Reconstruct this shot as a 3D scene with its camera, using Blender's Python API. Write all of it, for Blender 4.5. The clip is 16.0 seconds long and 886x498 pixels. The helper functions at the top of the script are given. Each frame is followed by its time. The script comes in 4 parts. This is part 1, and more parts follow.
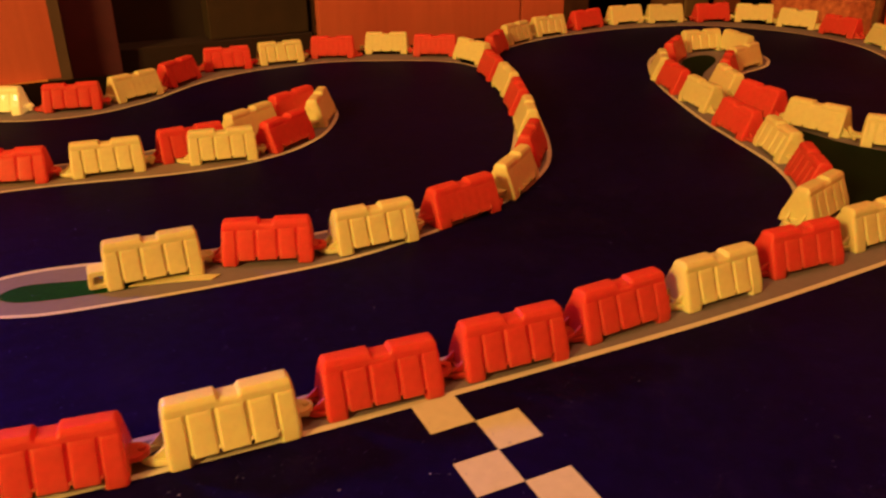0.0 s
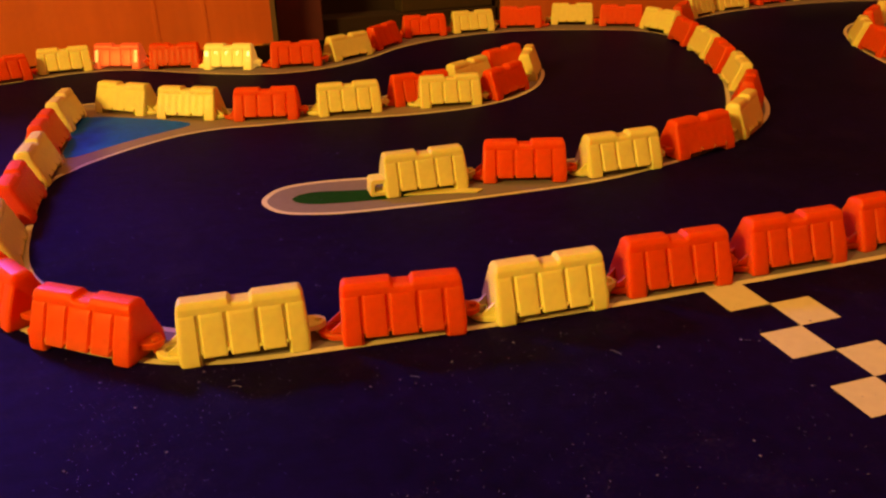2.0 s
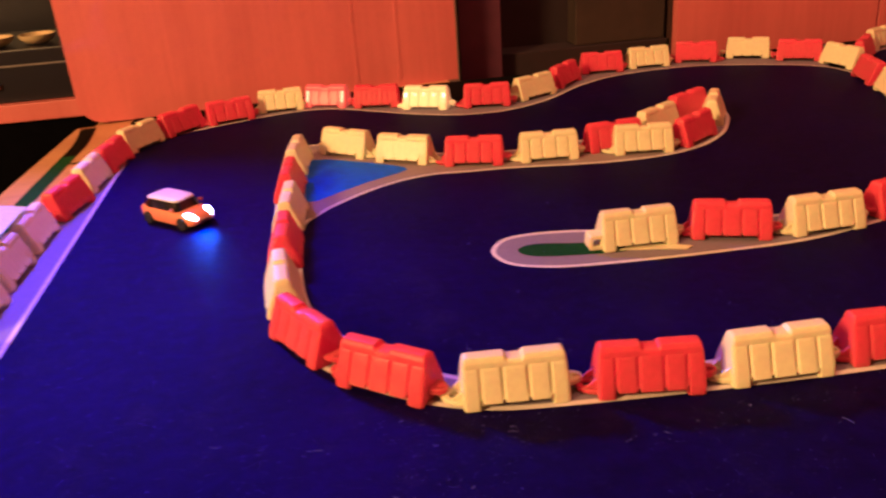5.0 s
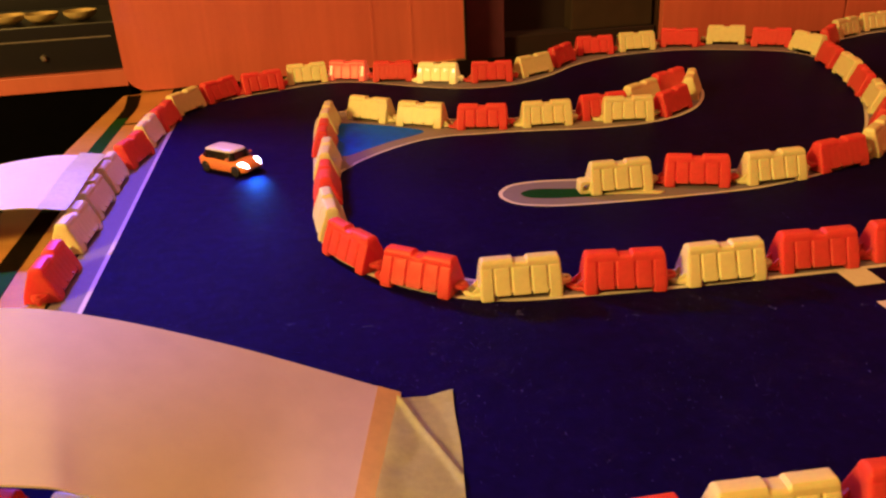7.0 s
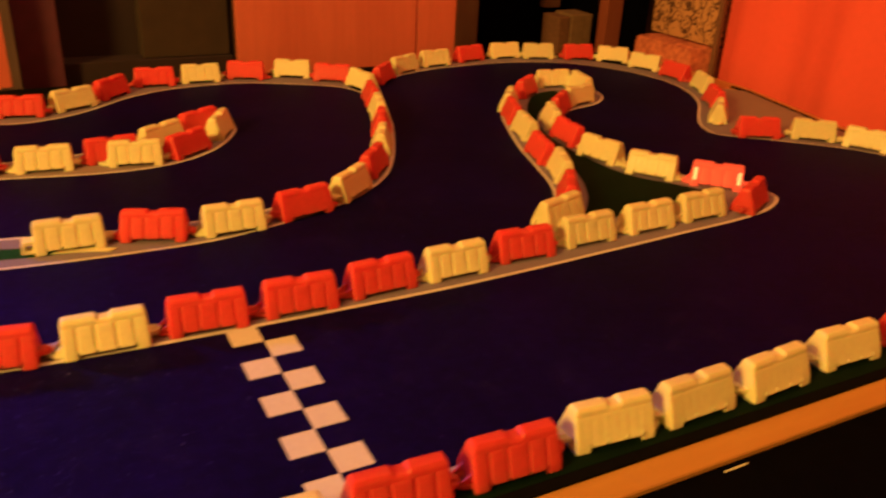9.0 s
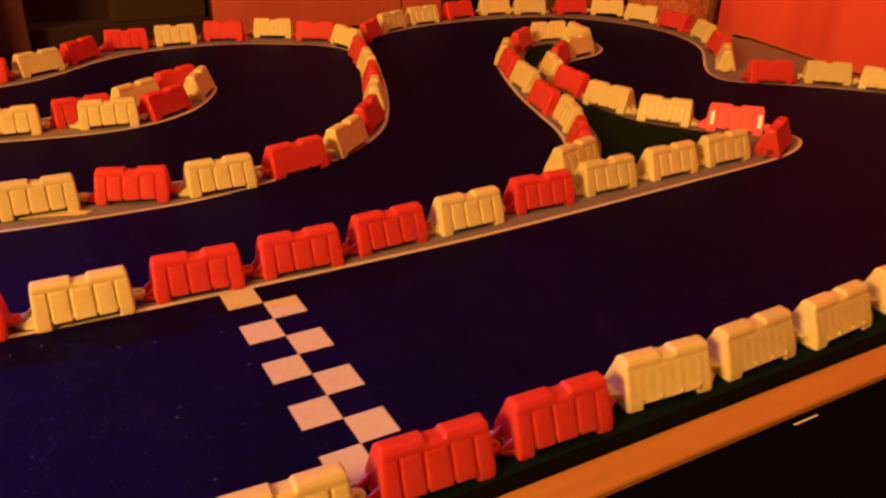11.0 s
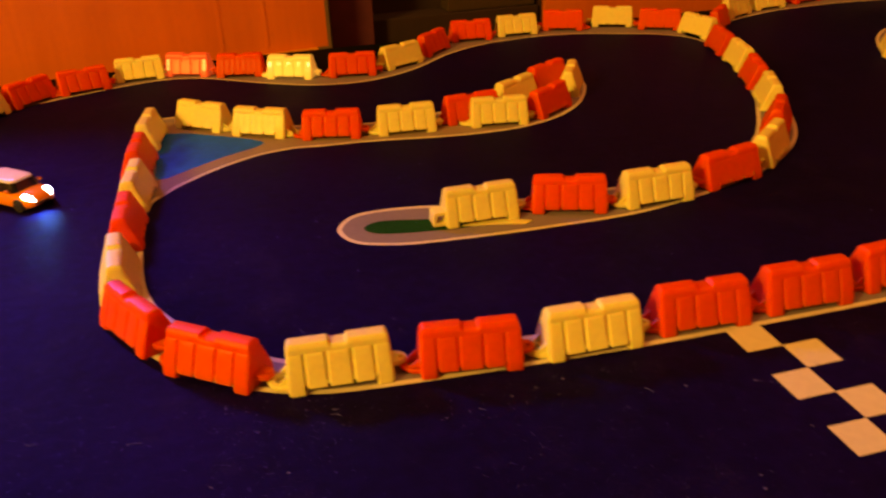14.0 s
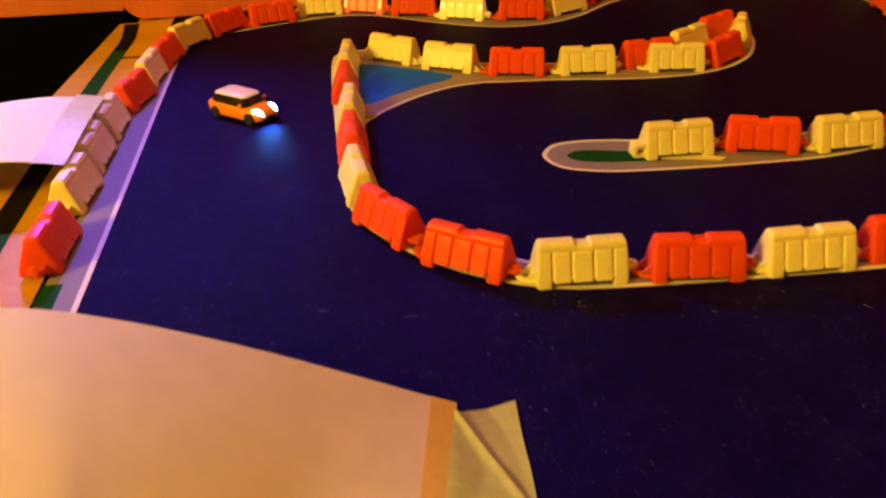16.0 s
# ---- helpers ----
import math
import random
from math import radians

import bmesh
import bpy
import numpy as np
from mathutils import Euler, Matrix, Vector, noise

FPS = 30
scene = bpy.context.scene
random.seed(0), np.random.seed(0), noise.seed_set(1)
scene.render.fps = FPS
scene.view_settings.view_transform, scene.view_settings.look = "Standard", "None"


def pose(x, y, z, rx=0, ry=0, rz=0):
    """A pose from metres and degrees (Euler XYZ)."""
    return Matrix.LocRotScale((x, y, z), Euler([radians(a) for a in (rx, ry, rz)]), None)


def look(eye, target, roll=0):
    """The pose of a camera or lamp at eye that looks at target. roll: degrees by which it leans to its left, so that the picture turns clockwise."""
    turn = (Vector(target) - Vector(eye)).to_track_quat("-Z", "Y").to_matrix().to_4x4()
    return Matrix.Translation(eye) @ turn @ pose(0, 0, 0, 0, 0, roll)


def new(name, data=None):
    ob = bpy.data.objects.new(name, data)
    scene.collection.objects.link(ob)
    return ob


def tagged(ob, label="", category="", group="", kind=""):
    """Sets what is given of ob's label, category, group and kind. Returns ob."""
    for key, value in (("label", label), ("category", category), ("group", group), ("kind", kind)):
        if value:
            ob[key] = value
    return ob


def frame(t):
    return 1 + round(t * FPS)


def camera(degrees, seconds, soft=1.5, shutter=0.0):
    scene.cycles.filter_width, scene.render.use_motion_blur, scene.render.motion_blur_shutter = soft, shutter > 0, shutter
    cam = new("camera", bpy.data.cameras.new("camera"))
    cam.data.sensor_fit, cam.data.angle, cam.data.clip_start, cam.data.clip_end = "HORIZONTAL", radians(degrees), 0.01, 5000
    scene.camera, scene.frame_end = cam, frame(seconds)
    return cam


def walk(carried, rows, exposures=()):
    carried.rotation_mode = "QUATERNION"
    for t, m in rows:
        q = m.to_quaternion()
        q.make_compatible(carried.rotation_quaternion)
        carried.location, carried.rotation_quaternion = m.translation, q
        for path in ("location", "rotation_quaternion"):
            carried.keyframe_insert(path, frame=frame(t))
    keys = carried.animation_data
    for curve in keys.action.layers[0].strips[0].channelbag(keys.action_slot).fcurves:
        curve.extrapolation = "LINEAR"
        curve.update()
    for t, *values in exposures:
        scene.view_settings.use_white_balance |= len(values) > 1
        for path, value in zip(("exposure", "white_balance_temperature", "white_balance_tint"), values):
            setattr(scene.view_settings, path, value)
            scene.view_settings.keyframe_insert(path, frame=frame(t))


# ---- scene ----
cam = camera(57.1, 16.0, soft=2.3, shutter=0.4)
PATH = [
    (0, (-0.1144, -0.2167, 0.1860), (0.0780, 0.1927, -0.0271), -0.49),
    (0.5, (-0.1316, -0.2203, 0.1734), (0.0411, 0.1995, -0.0363), -1.18),
    (1, (-0.1665, -0.2251, 0.1627), (-0.0133, 0.2026, -0.0461), -1.62),
    (1.5, (-0.2138, -0.2326, 0.1555), (-0.0754, 0.1999, -0.0537), -1.73),
    (2, (-0.2026, -0.2311, 0.1570), (-0.0718, 0.2040, -0.0517), -1.84),
    (2.5, (-0.2106, -0.2297, 0.1598), (-0.0859, 0.2074, -0.0486), -1.99),
    (3, (-0.2173, -0.2290, 0.1622), (-0.0979, 0.2102, -0.0446), -2.26),
    (3.5, (-0.2155, -0.2298, 0.1680), (-0.1041, 0.2130, -0.0357), -2.65),
    (4, (-0.2214, -0.2335, 0.1725), (-0.1250, 0.2138, -0.0291), -3.26),
    (4.5, (-0.2351, -0.2424, 0.1814), (-0.1594, 0.2082, -0.0217), -3.89),
    (5, (-0.2619, -0.2539, 0.2081), (-0.2053, 0.1982, 0.0022), -4.21),
    (5.2, (-0.2773, -0.2700, 0.2172), (-0.2267, 0.1824, 0.0104), -4.23),
    (7.3, (-0.2949, -0.3707, 0.2202), (-0.2279, 0.0763, 0.0065), -2.38),
    (7.5, (-0.2857, -0.3788, 0.2170), (-0.2019, 0.0645, 0.0014), -1.60),
    (8, (-0.2275, -0.3873, 0.2181), (-0.0958, 0.0434, 0.0009), 0.42),
    (8.5, (-0.1563, -0.4016, 0.2330), (0.0242, 0.0126, 0.0187), 2.14),
    (9, (-0.1030, -0.4079, 0.2563), (0.1114, -0.0087, 0.0448), 2.84),
    (9.2, (-0.0861, -0.4066, 0.2624), (0.1390, -0.0126, 0.0523), 3.04),
    (11.3, (-0.1070, -0.3429, 0.1895), (0.1101, 0.0478, -0.0347), 0.90),
    (11.5, (-0.1132, -0.3142, 0.1737), (0.0932, 0.0806, -0.0532), 0.41),
    (12, (-0.1587, -0.2815, 0.1722), (0.0206, 0.1222, -0.0620), -0.90),
    (12.5, (-0.1955, -0.2728, 0.1777), (-0.0438, 0.1416, -0.0573), -2.14),
    (13, (-0.1996, -0.2726, 0.1903), (-0.0621, 0.1486, -0.0415), -2.63),
    (13.5, (-0.2001, -0.2746, 0.1977), (-0.0764, 0.1521, -0.0317), -2.71),
    (14, (-0.2250, -0.2608, 0.2186), (-0.1162, 0.1687, -0.0131), -2.35),
    (14.5, (-0.2649, -0.2405, 0.2251), (-0.1715, 0.1901, -0.0111), -1.80),
    (15, (-0.2977, -0.2410, 0.2349), (-0.2206, 0.1892, -0.0079), -1.54),
    (15.5, (-0.3212, -0.2470, 0.2225), (-0.2558, 0.1814, -0.0268), -1.45),
    (16, (-0.3155, -0.2951, 0.2218), (-0.2540, 0.1323, -0.0303), -1.44),
]
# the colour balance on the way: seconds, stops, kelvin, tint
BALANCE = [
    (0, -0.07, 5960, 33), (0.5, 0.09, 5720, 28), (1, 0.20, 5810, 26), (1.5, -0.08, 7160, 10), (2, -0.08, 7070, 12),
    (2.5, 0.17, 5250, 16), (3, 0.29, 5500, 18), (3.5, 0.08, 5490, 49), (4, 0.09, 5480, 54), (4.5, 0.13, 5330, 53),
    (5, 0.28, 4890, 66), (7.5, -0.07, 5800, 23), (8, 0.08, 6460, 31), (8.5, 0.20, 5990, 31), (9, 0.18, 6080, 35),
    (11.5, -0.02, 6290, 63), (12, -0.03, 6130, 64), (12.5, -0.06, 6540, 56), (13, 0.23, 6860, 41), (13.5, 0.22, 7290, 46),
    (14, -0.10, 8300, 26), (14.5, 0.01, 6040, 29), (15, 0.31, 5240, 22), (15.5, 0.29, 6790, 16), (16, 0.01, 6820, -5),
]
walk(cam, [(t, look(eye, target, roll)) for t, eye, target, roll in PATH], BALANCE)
U = 0.018  # one chequered square of the printed start line, in metres

# ---- light ----
world = bpy.data.worlds.new("dark_room")
scene.world = world
world.use_nodes = True
world.node_tree.nodes["Background"].inputs[0].default_value = (0.20, 0.10, 0.22, 1)
world.node_tree.nodes["Background"].inputs[1].default_value = 0.012


def lamp(name, kind, at, aim, watts, colour, size=0.1):
    data = bpy.data.lights.new(name, kind)
    data.energy, data.color = watts, colour
    if kind == "AREA":
        data.shape, data.size = "DISK", size
    else:
        data.shadow_soft_size = size
    ob = new(name, data)
    ob.matrix_world = look(Vector(at) * U, Vector(aim) * U)
    return ob


lamp("warm_floor_lamp", "POINT", (-98, -40, 54), (5, 10, 0), 203, (1.0, 0.565, 0.075), 0.22)
# unseen warm fill, added to lift the background and the turned-away sides
lamp("warm_fill_light", "AREA", (4, 14, 104), (12, 20, 0), 9.5, (1.0, 0.42, 0.10), 0.4)
for k in range(6):  # a bar of violet light-emitting diodes on the cabinet, above the back corner of the track
    led = lamp("violet_led_light", "AREA", (-32.5 + 1.1 * k, 33.0, 20), (-36 + 1.1 * k, -17, 0), 0.36, (0.20, 0.12, 1.0), 0.08)
    led.data.spread = radians(105)


# ---- materials ----
def material(name, colour, rough=0.5, metal=0.0, vary=0.12, scale=60.0, bump=0.0, bump_scale=400.0, second=None,
             emit=None, emit_strength=0.0, coat=0.0, transmission=0.0, per_object=0.0, spec=0.5, inner=0.0):
    """A surface with colour variation at two scales and a fine relief; scale is in waves a metre."""
    mat = bpy.data.materials.new(name)
    mat.use_nodes = True
    nt = mat.node_tree
    b = nt.nodes["Principled BSDF"]
    b.inputs["Roughness"].default_value = rough
    b.inputs["Metallic"].default_value = metal
    b.inputs["Coat Weight"].default_value = coat
    b.inputs["Transmission Weight"].default_value = transmission
    b.inputs["Specular IOR Level"].default_value = spec
    if inner:  # light that spreads inside thin moulded plastic
        b.inputs["Subsurface Weight"].default_value = inner
        b.inputs["Subsurface Radius"].default_value = (1.0, 0.45, 0.2)
        b.inputs["Subsurface Scale"].default_value = 0.013 * inner
    where = nt.nodes.new("ShaderNodeTexCoord")
    big, small = nt.nodes.new("ShaderNodeTexNoise"), nt.nodes.new("ShaderNodeTexNoise")
    big.inputs["Scale"].default_value, small.inputs["Scale"].default_value = scale * 0.2, scale * 3
    big.inputs["Detail"].default_value = small.inputs["Detail"].default_value = 4
    add = nt.nodes.new("ShaderNodeMath")
    add.operation = "ADD"
    ramp = nt.nodes.new("ShaderNodeMapRange")
    ramp.inputs["From Min"].default_value, ramp.inputs["From Max"].default_value = 0.7, 1.3
    mix = nt.nodes.new("ShaderNodeMix")
    mix.data_type = "RGBA"
    dark = second or tuple(c * (1 - 2 * vary) for c in colour)
    mix.inputs["A"].default_value = (*dark, 1)
    mix.inputs["B"].default_value = (*colour, 1)
    for n in (big, small):
        nt.links.new(where.outputs["Object"], n.inputs["Vector"])
    nt.links.new(big.outputs["Fac"], add.inputs[0])
    nt.links.new(small.outputs["Fac"], add.inputs[1])
    nt.links.new(add.outputs[0], ramp.inputs["Value"])
    nt.links.new(ramp.outputs["Result"], mix.inputs["Factor"])
    out = mix.outputs["Result"]
    if per_object:
        info = nt.nodes.new("ShaderNodeObjectInfo")
        hsv = nt.nodes.new("ShaderNodeHueSaturation")
        rng = nt.nodes.new("ShaderNodeMapRange")
        rng.inputs["To Min"].default_value, rng.inputs["To Max"].default_value = 1 - per_object, 1 + per_object * 0.4
        nt.links.new(info.outputs["Random"], rng.inputs["Value"])
        nt.links.new(rng.outputs["Result"], hsv.inputs["Value"])
        nt.links.new(out, hsv.inputs["Color"])
        out = hsv.outputs["Color"]
    nt.links.new(out, b.inputs["Base Color"])
    if bump:
        relief, n2 = nt.nodes.new("ShaderNodeBump"), nt.nodes.new("ShaderNodeTexNoise")
        n2.inputs["Scale"].default_value = bump_scale
        n2.inputs["Detail"].default_value = 5
        relief.inputs["Strength"].default_value, relief.inputs["Distance"].default_value = bump, 0.0005
        nt.links.new(where.outputs["Object"], n2.inputs["Vector"])
        nt.links.new(n2.outputs["Fac"], relief.inputs["Height"])
        nt.links.new(relief.outputs["Normal"], b.inputs["Normal"])
    if emit:
        b.inputs["Emission Color"].default_value = (*emit, 1)
        b.inputs["Emission Strength"].default_value = emit_strength
    return mat


def wood(name, light, dark, stretch=(1, 1, 12), rough=0.45, scale=14.0, coat=0.15):
    """Veneer with grain drawn out along one axis."""
    mat = bpy.data.materials.new(name)
    mat.use_nodes = True
    nt = mat.node_tree
    b = nt.nodes["Principled BSDF"]
    b.inputs["Roughness"].default_value, b.inputs["Coat Weight"].default_value = rough, coat
    where, mapping = nt.nodes.new("ShaderNodeTexCoord"), nt.nodes.new("ShaderNodeMapping")
    mapping.inputs["Scale"].default_value = tuple(1 / s for s in stretch)
    n1, n2 = nt.nodes.new("ShaderNodeTexNoise"), nt.nodes.new("ShaderNodeTexNoise")
    n1.inputs["Scale"].default_value, n2.inputs["Scale"].default_value = scale, scale * 9
    n1.inputs["Detail"].default_value, n2.inputs["Detail"].default_value = 3, 6
    n1.inputs["Distortion"].default_value = 0.6
    mixf = nt.nodes.new("ShaderNodeMath")
    mixf.operation = "MULTIPLY_ADD"
    mixf.inputs[1].default_value = 0.45
    ramp = nt.nodes.new("ShaderNodeMapRange")
    ramp.inputs["From Min"].default_value, ramp.inputs["From Max"].default_value = 0.5, 0.95
    mix = nt.nodes.new("ShaderNodeMix")
    mix.data_type = "RGBA"
    mix.inputs["A"].default_value, mix.inputs["B"].default_value = (*dark, 1), (*light, 1)
    nt.links.new(where.outputs["Object"], mapping.inputs["Vector"])
    for n in (n1, n2):
        nt.links.new(mapping.outputs["Vector"], n.inputs["Vector"])
    nt.links.new(n2.outputs["Fac"], mixf.inputs[0])
    nt.links.new(n1.outputs["Fac"], mixf.inputs[2])
    nt.links.new(mixf.outputs[0], ramp.inputs["Value"])
    nt.links.new(ramp.outputs["Result"], mix.inputs["Factor"])
    nt.links.new(mix.outputs["Result"], b.inputs["Base Color"])
    relief = nt.nodes.new("ShaderNodeBump")
    relief.inputs["Strength"].default_value, relief.inputs["Distance"].default_value = 0.15, 0.0004
    nt.links.new(n2.outputs["Fac"], relief.inputs["Height"])
    nt.links.new(relief.outputs["Normal"], b.inputs["Normal"])
    return mat


IVORY = material("ivory_plastic", (0.83, 0.78, 0.385), rough=0.36, vary=0.05, scale=120, bump=0.05, bump_scale=500, per_object=0.10, spec=0.35, inner=0.35)
RED = material("red_plastic", (0.75, 0.080, 0.030), rough=0.42, vary=0.07, scale=120, bump=0.05, bump_scale=500, per_object=0.10, spec=0.22, inner=0.8)
# the glow of these barriers is emission in the plastic, without a lamp
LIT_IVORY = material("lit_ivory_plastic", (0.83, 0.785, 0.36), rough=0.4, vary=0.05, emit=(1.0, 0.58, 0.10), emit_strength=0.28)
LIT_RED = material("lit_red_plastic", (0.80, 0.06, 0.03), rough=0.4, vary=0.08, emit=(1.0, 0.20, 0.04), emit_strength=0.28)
GLOW = material("glow_panel", (0.83, 0.78, 0.41), rough=0.5, vary=0.2, scale=300, emit=(1.0, 0.56, 0.12), emit_strength=0.55)
GLOW_SPOT = material("bright_glow_spot", (0.85, 0.8, 0.5), rough=0.5, vary=0.1, scale=300, emit=(1.0, 0.66, 0.22), emit_strength=2.2)
GLOW_RED = material("red_glow_panel", (0.8, 0.25, 0.08), rough=0.5, vary=0.2, scale=300, emit=(1.0, 0.48, 0.11), emit_strength=1.3)
BANK = material("tan_patch", (0.27, 0.22, 0.20), rough=0.62, vary=0.08, scale=80, bump=0.3, bump_scale=2600)
WHITE = material("printed_white", (0.70, 0.67, 0.62), rough=0.6, vary=0.06, scale=80, bump=0.3, bump_scale=2600)
KERB = material("printed_grey_kerb", (0.215, 0.19, 0.255), rough=0.7, vary=0.08, scale=80, bump=0.3, bump_scale=2600)
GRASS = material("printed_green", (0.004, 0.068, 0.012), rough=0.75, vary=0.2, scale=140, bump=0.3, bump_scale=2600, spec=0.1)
# same green print with the shade of the barriers put into the colour
SHADEGRASS = material("printed_green_shaded", (0.003, 0.016, 0.005), rough=0.8, vary=0.2, scale=140, bump=0.3, bump_scale=2600, spec=0.06)
LAKE = material("printed_blue_water", (0.006, 0.14, 0.98), spec=0.08, rough=0.62, vary=0.16, scale=40, bump=0.3, bump_scale=2600)
RUBBER = material("black_mat_backing", (0.004, 0.004, 0.005), rough=0.85, vary=0.2, spec=0.05)
TABLE = wood("table_veneer", (0.60, 0.315, 0.026), (0.45, 0.215, 0.016), stretch=(10, 1, 1))
PANEL = wood("orange_cabinet_veneer", (0.66, 0.165, 0.075), (0.54, 0.125, 0.055), stretch=(1, 1, 12), rough=0.5)
REDWOOD = wood("red_brown_wood", (0.30, 0.085, 0.035), (0.20, 0.05, 0.022), stretch=(1, 1, 10))
DARKWOOD = wood("dark_brown_wood", (0.075, 0.035, 0.022), (0.04, 0.02, 0.014), stretch=(1, 1, 10))
# near black with deep shade in the colour; also the table joint
BLACK = material("shade_and_joint_black", (0.0025, 0.0023, 0.004), rough=0.95, vary=0.2, scale=30, spec=0.02)
# the next two carry the shade of the recess in their colour
SHADEPLUM = material("shaded_plum_board", (0.022, 0.008, 0.012), rough=0.8, vary=0.2, scale=20)
SHADEBROWN = material("shaded_olive_brown", (0.040, 0.022, 0.012), rough=0.8, vary=0.2, scale=20)
# black with the blue of the violet light mixed into the colour
STEREO = material("violet_lit_black", (0.006, 0.006, 0.016), rough=0.35, vary=0.15, scale=30)
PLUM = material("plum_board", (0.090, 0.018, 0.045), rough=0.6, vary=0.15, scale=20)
CARD = material("cream_card", (0.73, 0.66, 0.54), rough=0.7, vary=0.05, scale=25, bump=0.12, bump_scale=500)
PAPER = material("white_paper", (0.80, 0.80, 0.58), rough=0.75, vary=0.03, scale=30, bump=0.1, bump_scale=500)
YTAPE = material("yellow_masking_tape", (0.74, 0.52, 0.13), rough=0.55, vary=0.08, scale=60, bump=0.2, bump_scale=900)
CURTAIN = material("red_orange_curtain", (0.86, 0.11, 0.04), rough=0.85, vary=0.03, scale=40, bump=0.5, bump_scale=1400)
# the ribbon where shade lies on it, darkened in the colour itself
RIBBON_SHADE = material("shaded_ribbon", (0.012, 0.008, 0.004), spec=0.02, rough=0.9, vary=0.2, scale=60)
RIBBON = material("green_ribbon", (0.008, 0.075, 0.005), rough=0.75, vary=0.2, scale=60, spec=0.08)
ORANGE = material("orange_car_paint", (0.86, 0.27, 0.025), rough=0.28, vary=0.04, coat=0.5)
ROOFPAINT = material("cream_roof_paint", (0.80, 0.74, 0.60), rough=0.3, vary=0.04, coat=0.4)
GLASS = material("tinted_car_glass", (0.008, 0.008, 0.010), rough=0.12, vary=0.05)
TYRE = material("black_tyre_rubber", (0.014, 0.014, 0.015), rough=0.75, vary=0.1)
RIM = material("grey_rim", (0.10, 0.10, 0.11), rough=0.35, metal=0.8)
HEADLIGHT = material("white_headlight", (0.9, 0.9, 0.95), rough=0.3, emit=(0.75, 0.88, 1.0), emit_strength=14)
TAIL = material("red_tail_light", (0.4, 0.01, 0.01), rough=0.3, emit=(1.0, 0.03, 0.02), emit_strength=1.2)
BRASS = material("brass_lid", (0.80, 0.62, 0.22), rough=0.35, metal=0.25, vary=0.1)
STEEL = material("steel_knob", (0.5, 0.48, 0.46), rough=0.35, metal=0.9)
CORD = material("brown_cord", (0.20, 0.09, 0.04), rough=0.85, vary=0.2, scale=60)
TANCLOTH = material("tan_cloth", (0.24, 0.14, 0.06), rough=0.85, vary=0.2, scale=30)
REDCUSHION = material("red_brown_upholstery", (0.74, 0.25, 0.09), second=(0.24, 0.035, 0.02), rough=0.9, vary=0.18, scale=42, bump=0.4, bump_scale=900)
WALLPAINT = material("dim_wall_paint", (0.22, 0.13, 0.10), rough=0.9, vary=0.08, scale=8)
DUST = material("pale_dust", (0.13, 0.12, 0.60), rough=0.9, spec=0.1)


def clear_tape():
    mat = material("clear_yellowed_tape", (0.76, 0.80, 0.36), rough=0.32, vary=0.10, scale=90, bump=0.5, bump_scale=160)
    nt = mat.node_tree
    mix, clear = nt.nodes.new("ShaderNodeMixShader"), nt.nodes.new("ShaderNodeBsdfTransparent")
    mix.inputs[0].default_value = 0.85
    nt.links.new(clear.outputs[0], mix.inputs[1])
    nt.links.new(nt.nodes["Principled BSDF"].outputs[0], mix.inputs[2])
    nt.links.new(mix.outputs[0], nt.nodes["Material Output"].inputs["Surface"])
    return mat


def scroll_fabric():
    """Tan cloth with a dark curling pattern."""
    mat = material("scroll_pattern_fabric", (0.46, 0.30, 0.14), rough=0.85)
    nt = mat.node_tree
    where = nt.nodes.new("ShaderNodeTexCoord")
    cells = nt.nodes.new("ShaderNodeTexVoronoi")
    cells.inputs["Scale"].default_value = 64
    wave = nt.nodes.new("ShaderNodeMath")
    wave.operation = "SINE"
    times = nt.nodes.new("ShaderNodeMath")
    times.operation = "MULTIPLY"
    times.inputs[1].default_value = 13
    mix = nt.nodes.new("ShaderNodeMix")
    mix.data_type = "RGBA"
    mix.inputs["A"].default_value, mix.inputs["B"].default_value = (0.50, 0.27, 0.10, 1), (0.075, 0.028, 0.015, 1)
    bend, shift = nt.nodes.new("ShaderNodeTexNoise"), nt.nodes.new("ShaderNodeVectorMath")
    bend.inputs["Scale"].default_value = 30
    shift.operation = "MULTIPLY_ADD"
    shift.inputs[1].default_value = (0.045, 0.045, 0.045)
    nt.links.new(where.outputs["Object"], bend.inputs["Vector"])
    nt.links.new(bend.outputs["Color"], shift.inputs[0])
    nt.links.new(where.outputs["Object"], shift.inputs[2])
    nt.links.new(shift.outputs["Vector"], cells.inputs["Vector"])
    nt.links.new(cells.outputs["Distance"], times.inputs[0])
    nt.links.new(times.outputs[0], wave.inputs[0])
    nt.links.new(wave.outputs[0], mix.inputs["Factor"])
    nt.links.new(mix.outputs["Result"], nt.nodes["Principled BSDF"].inputs["Base Color"])
    return mat


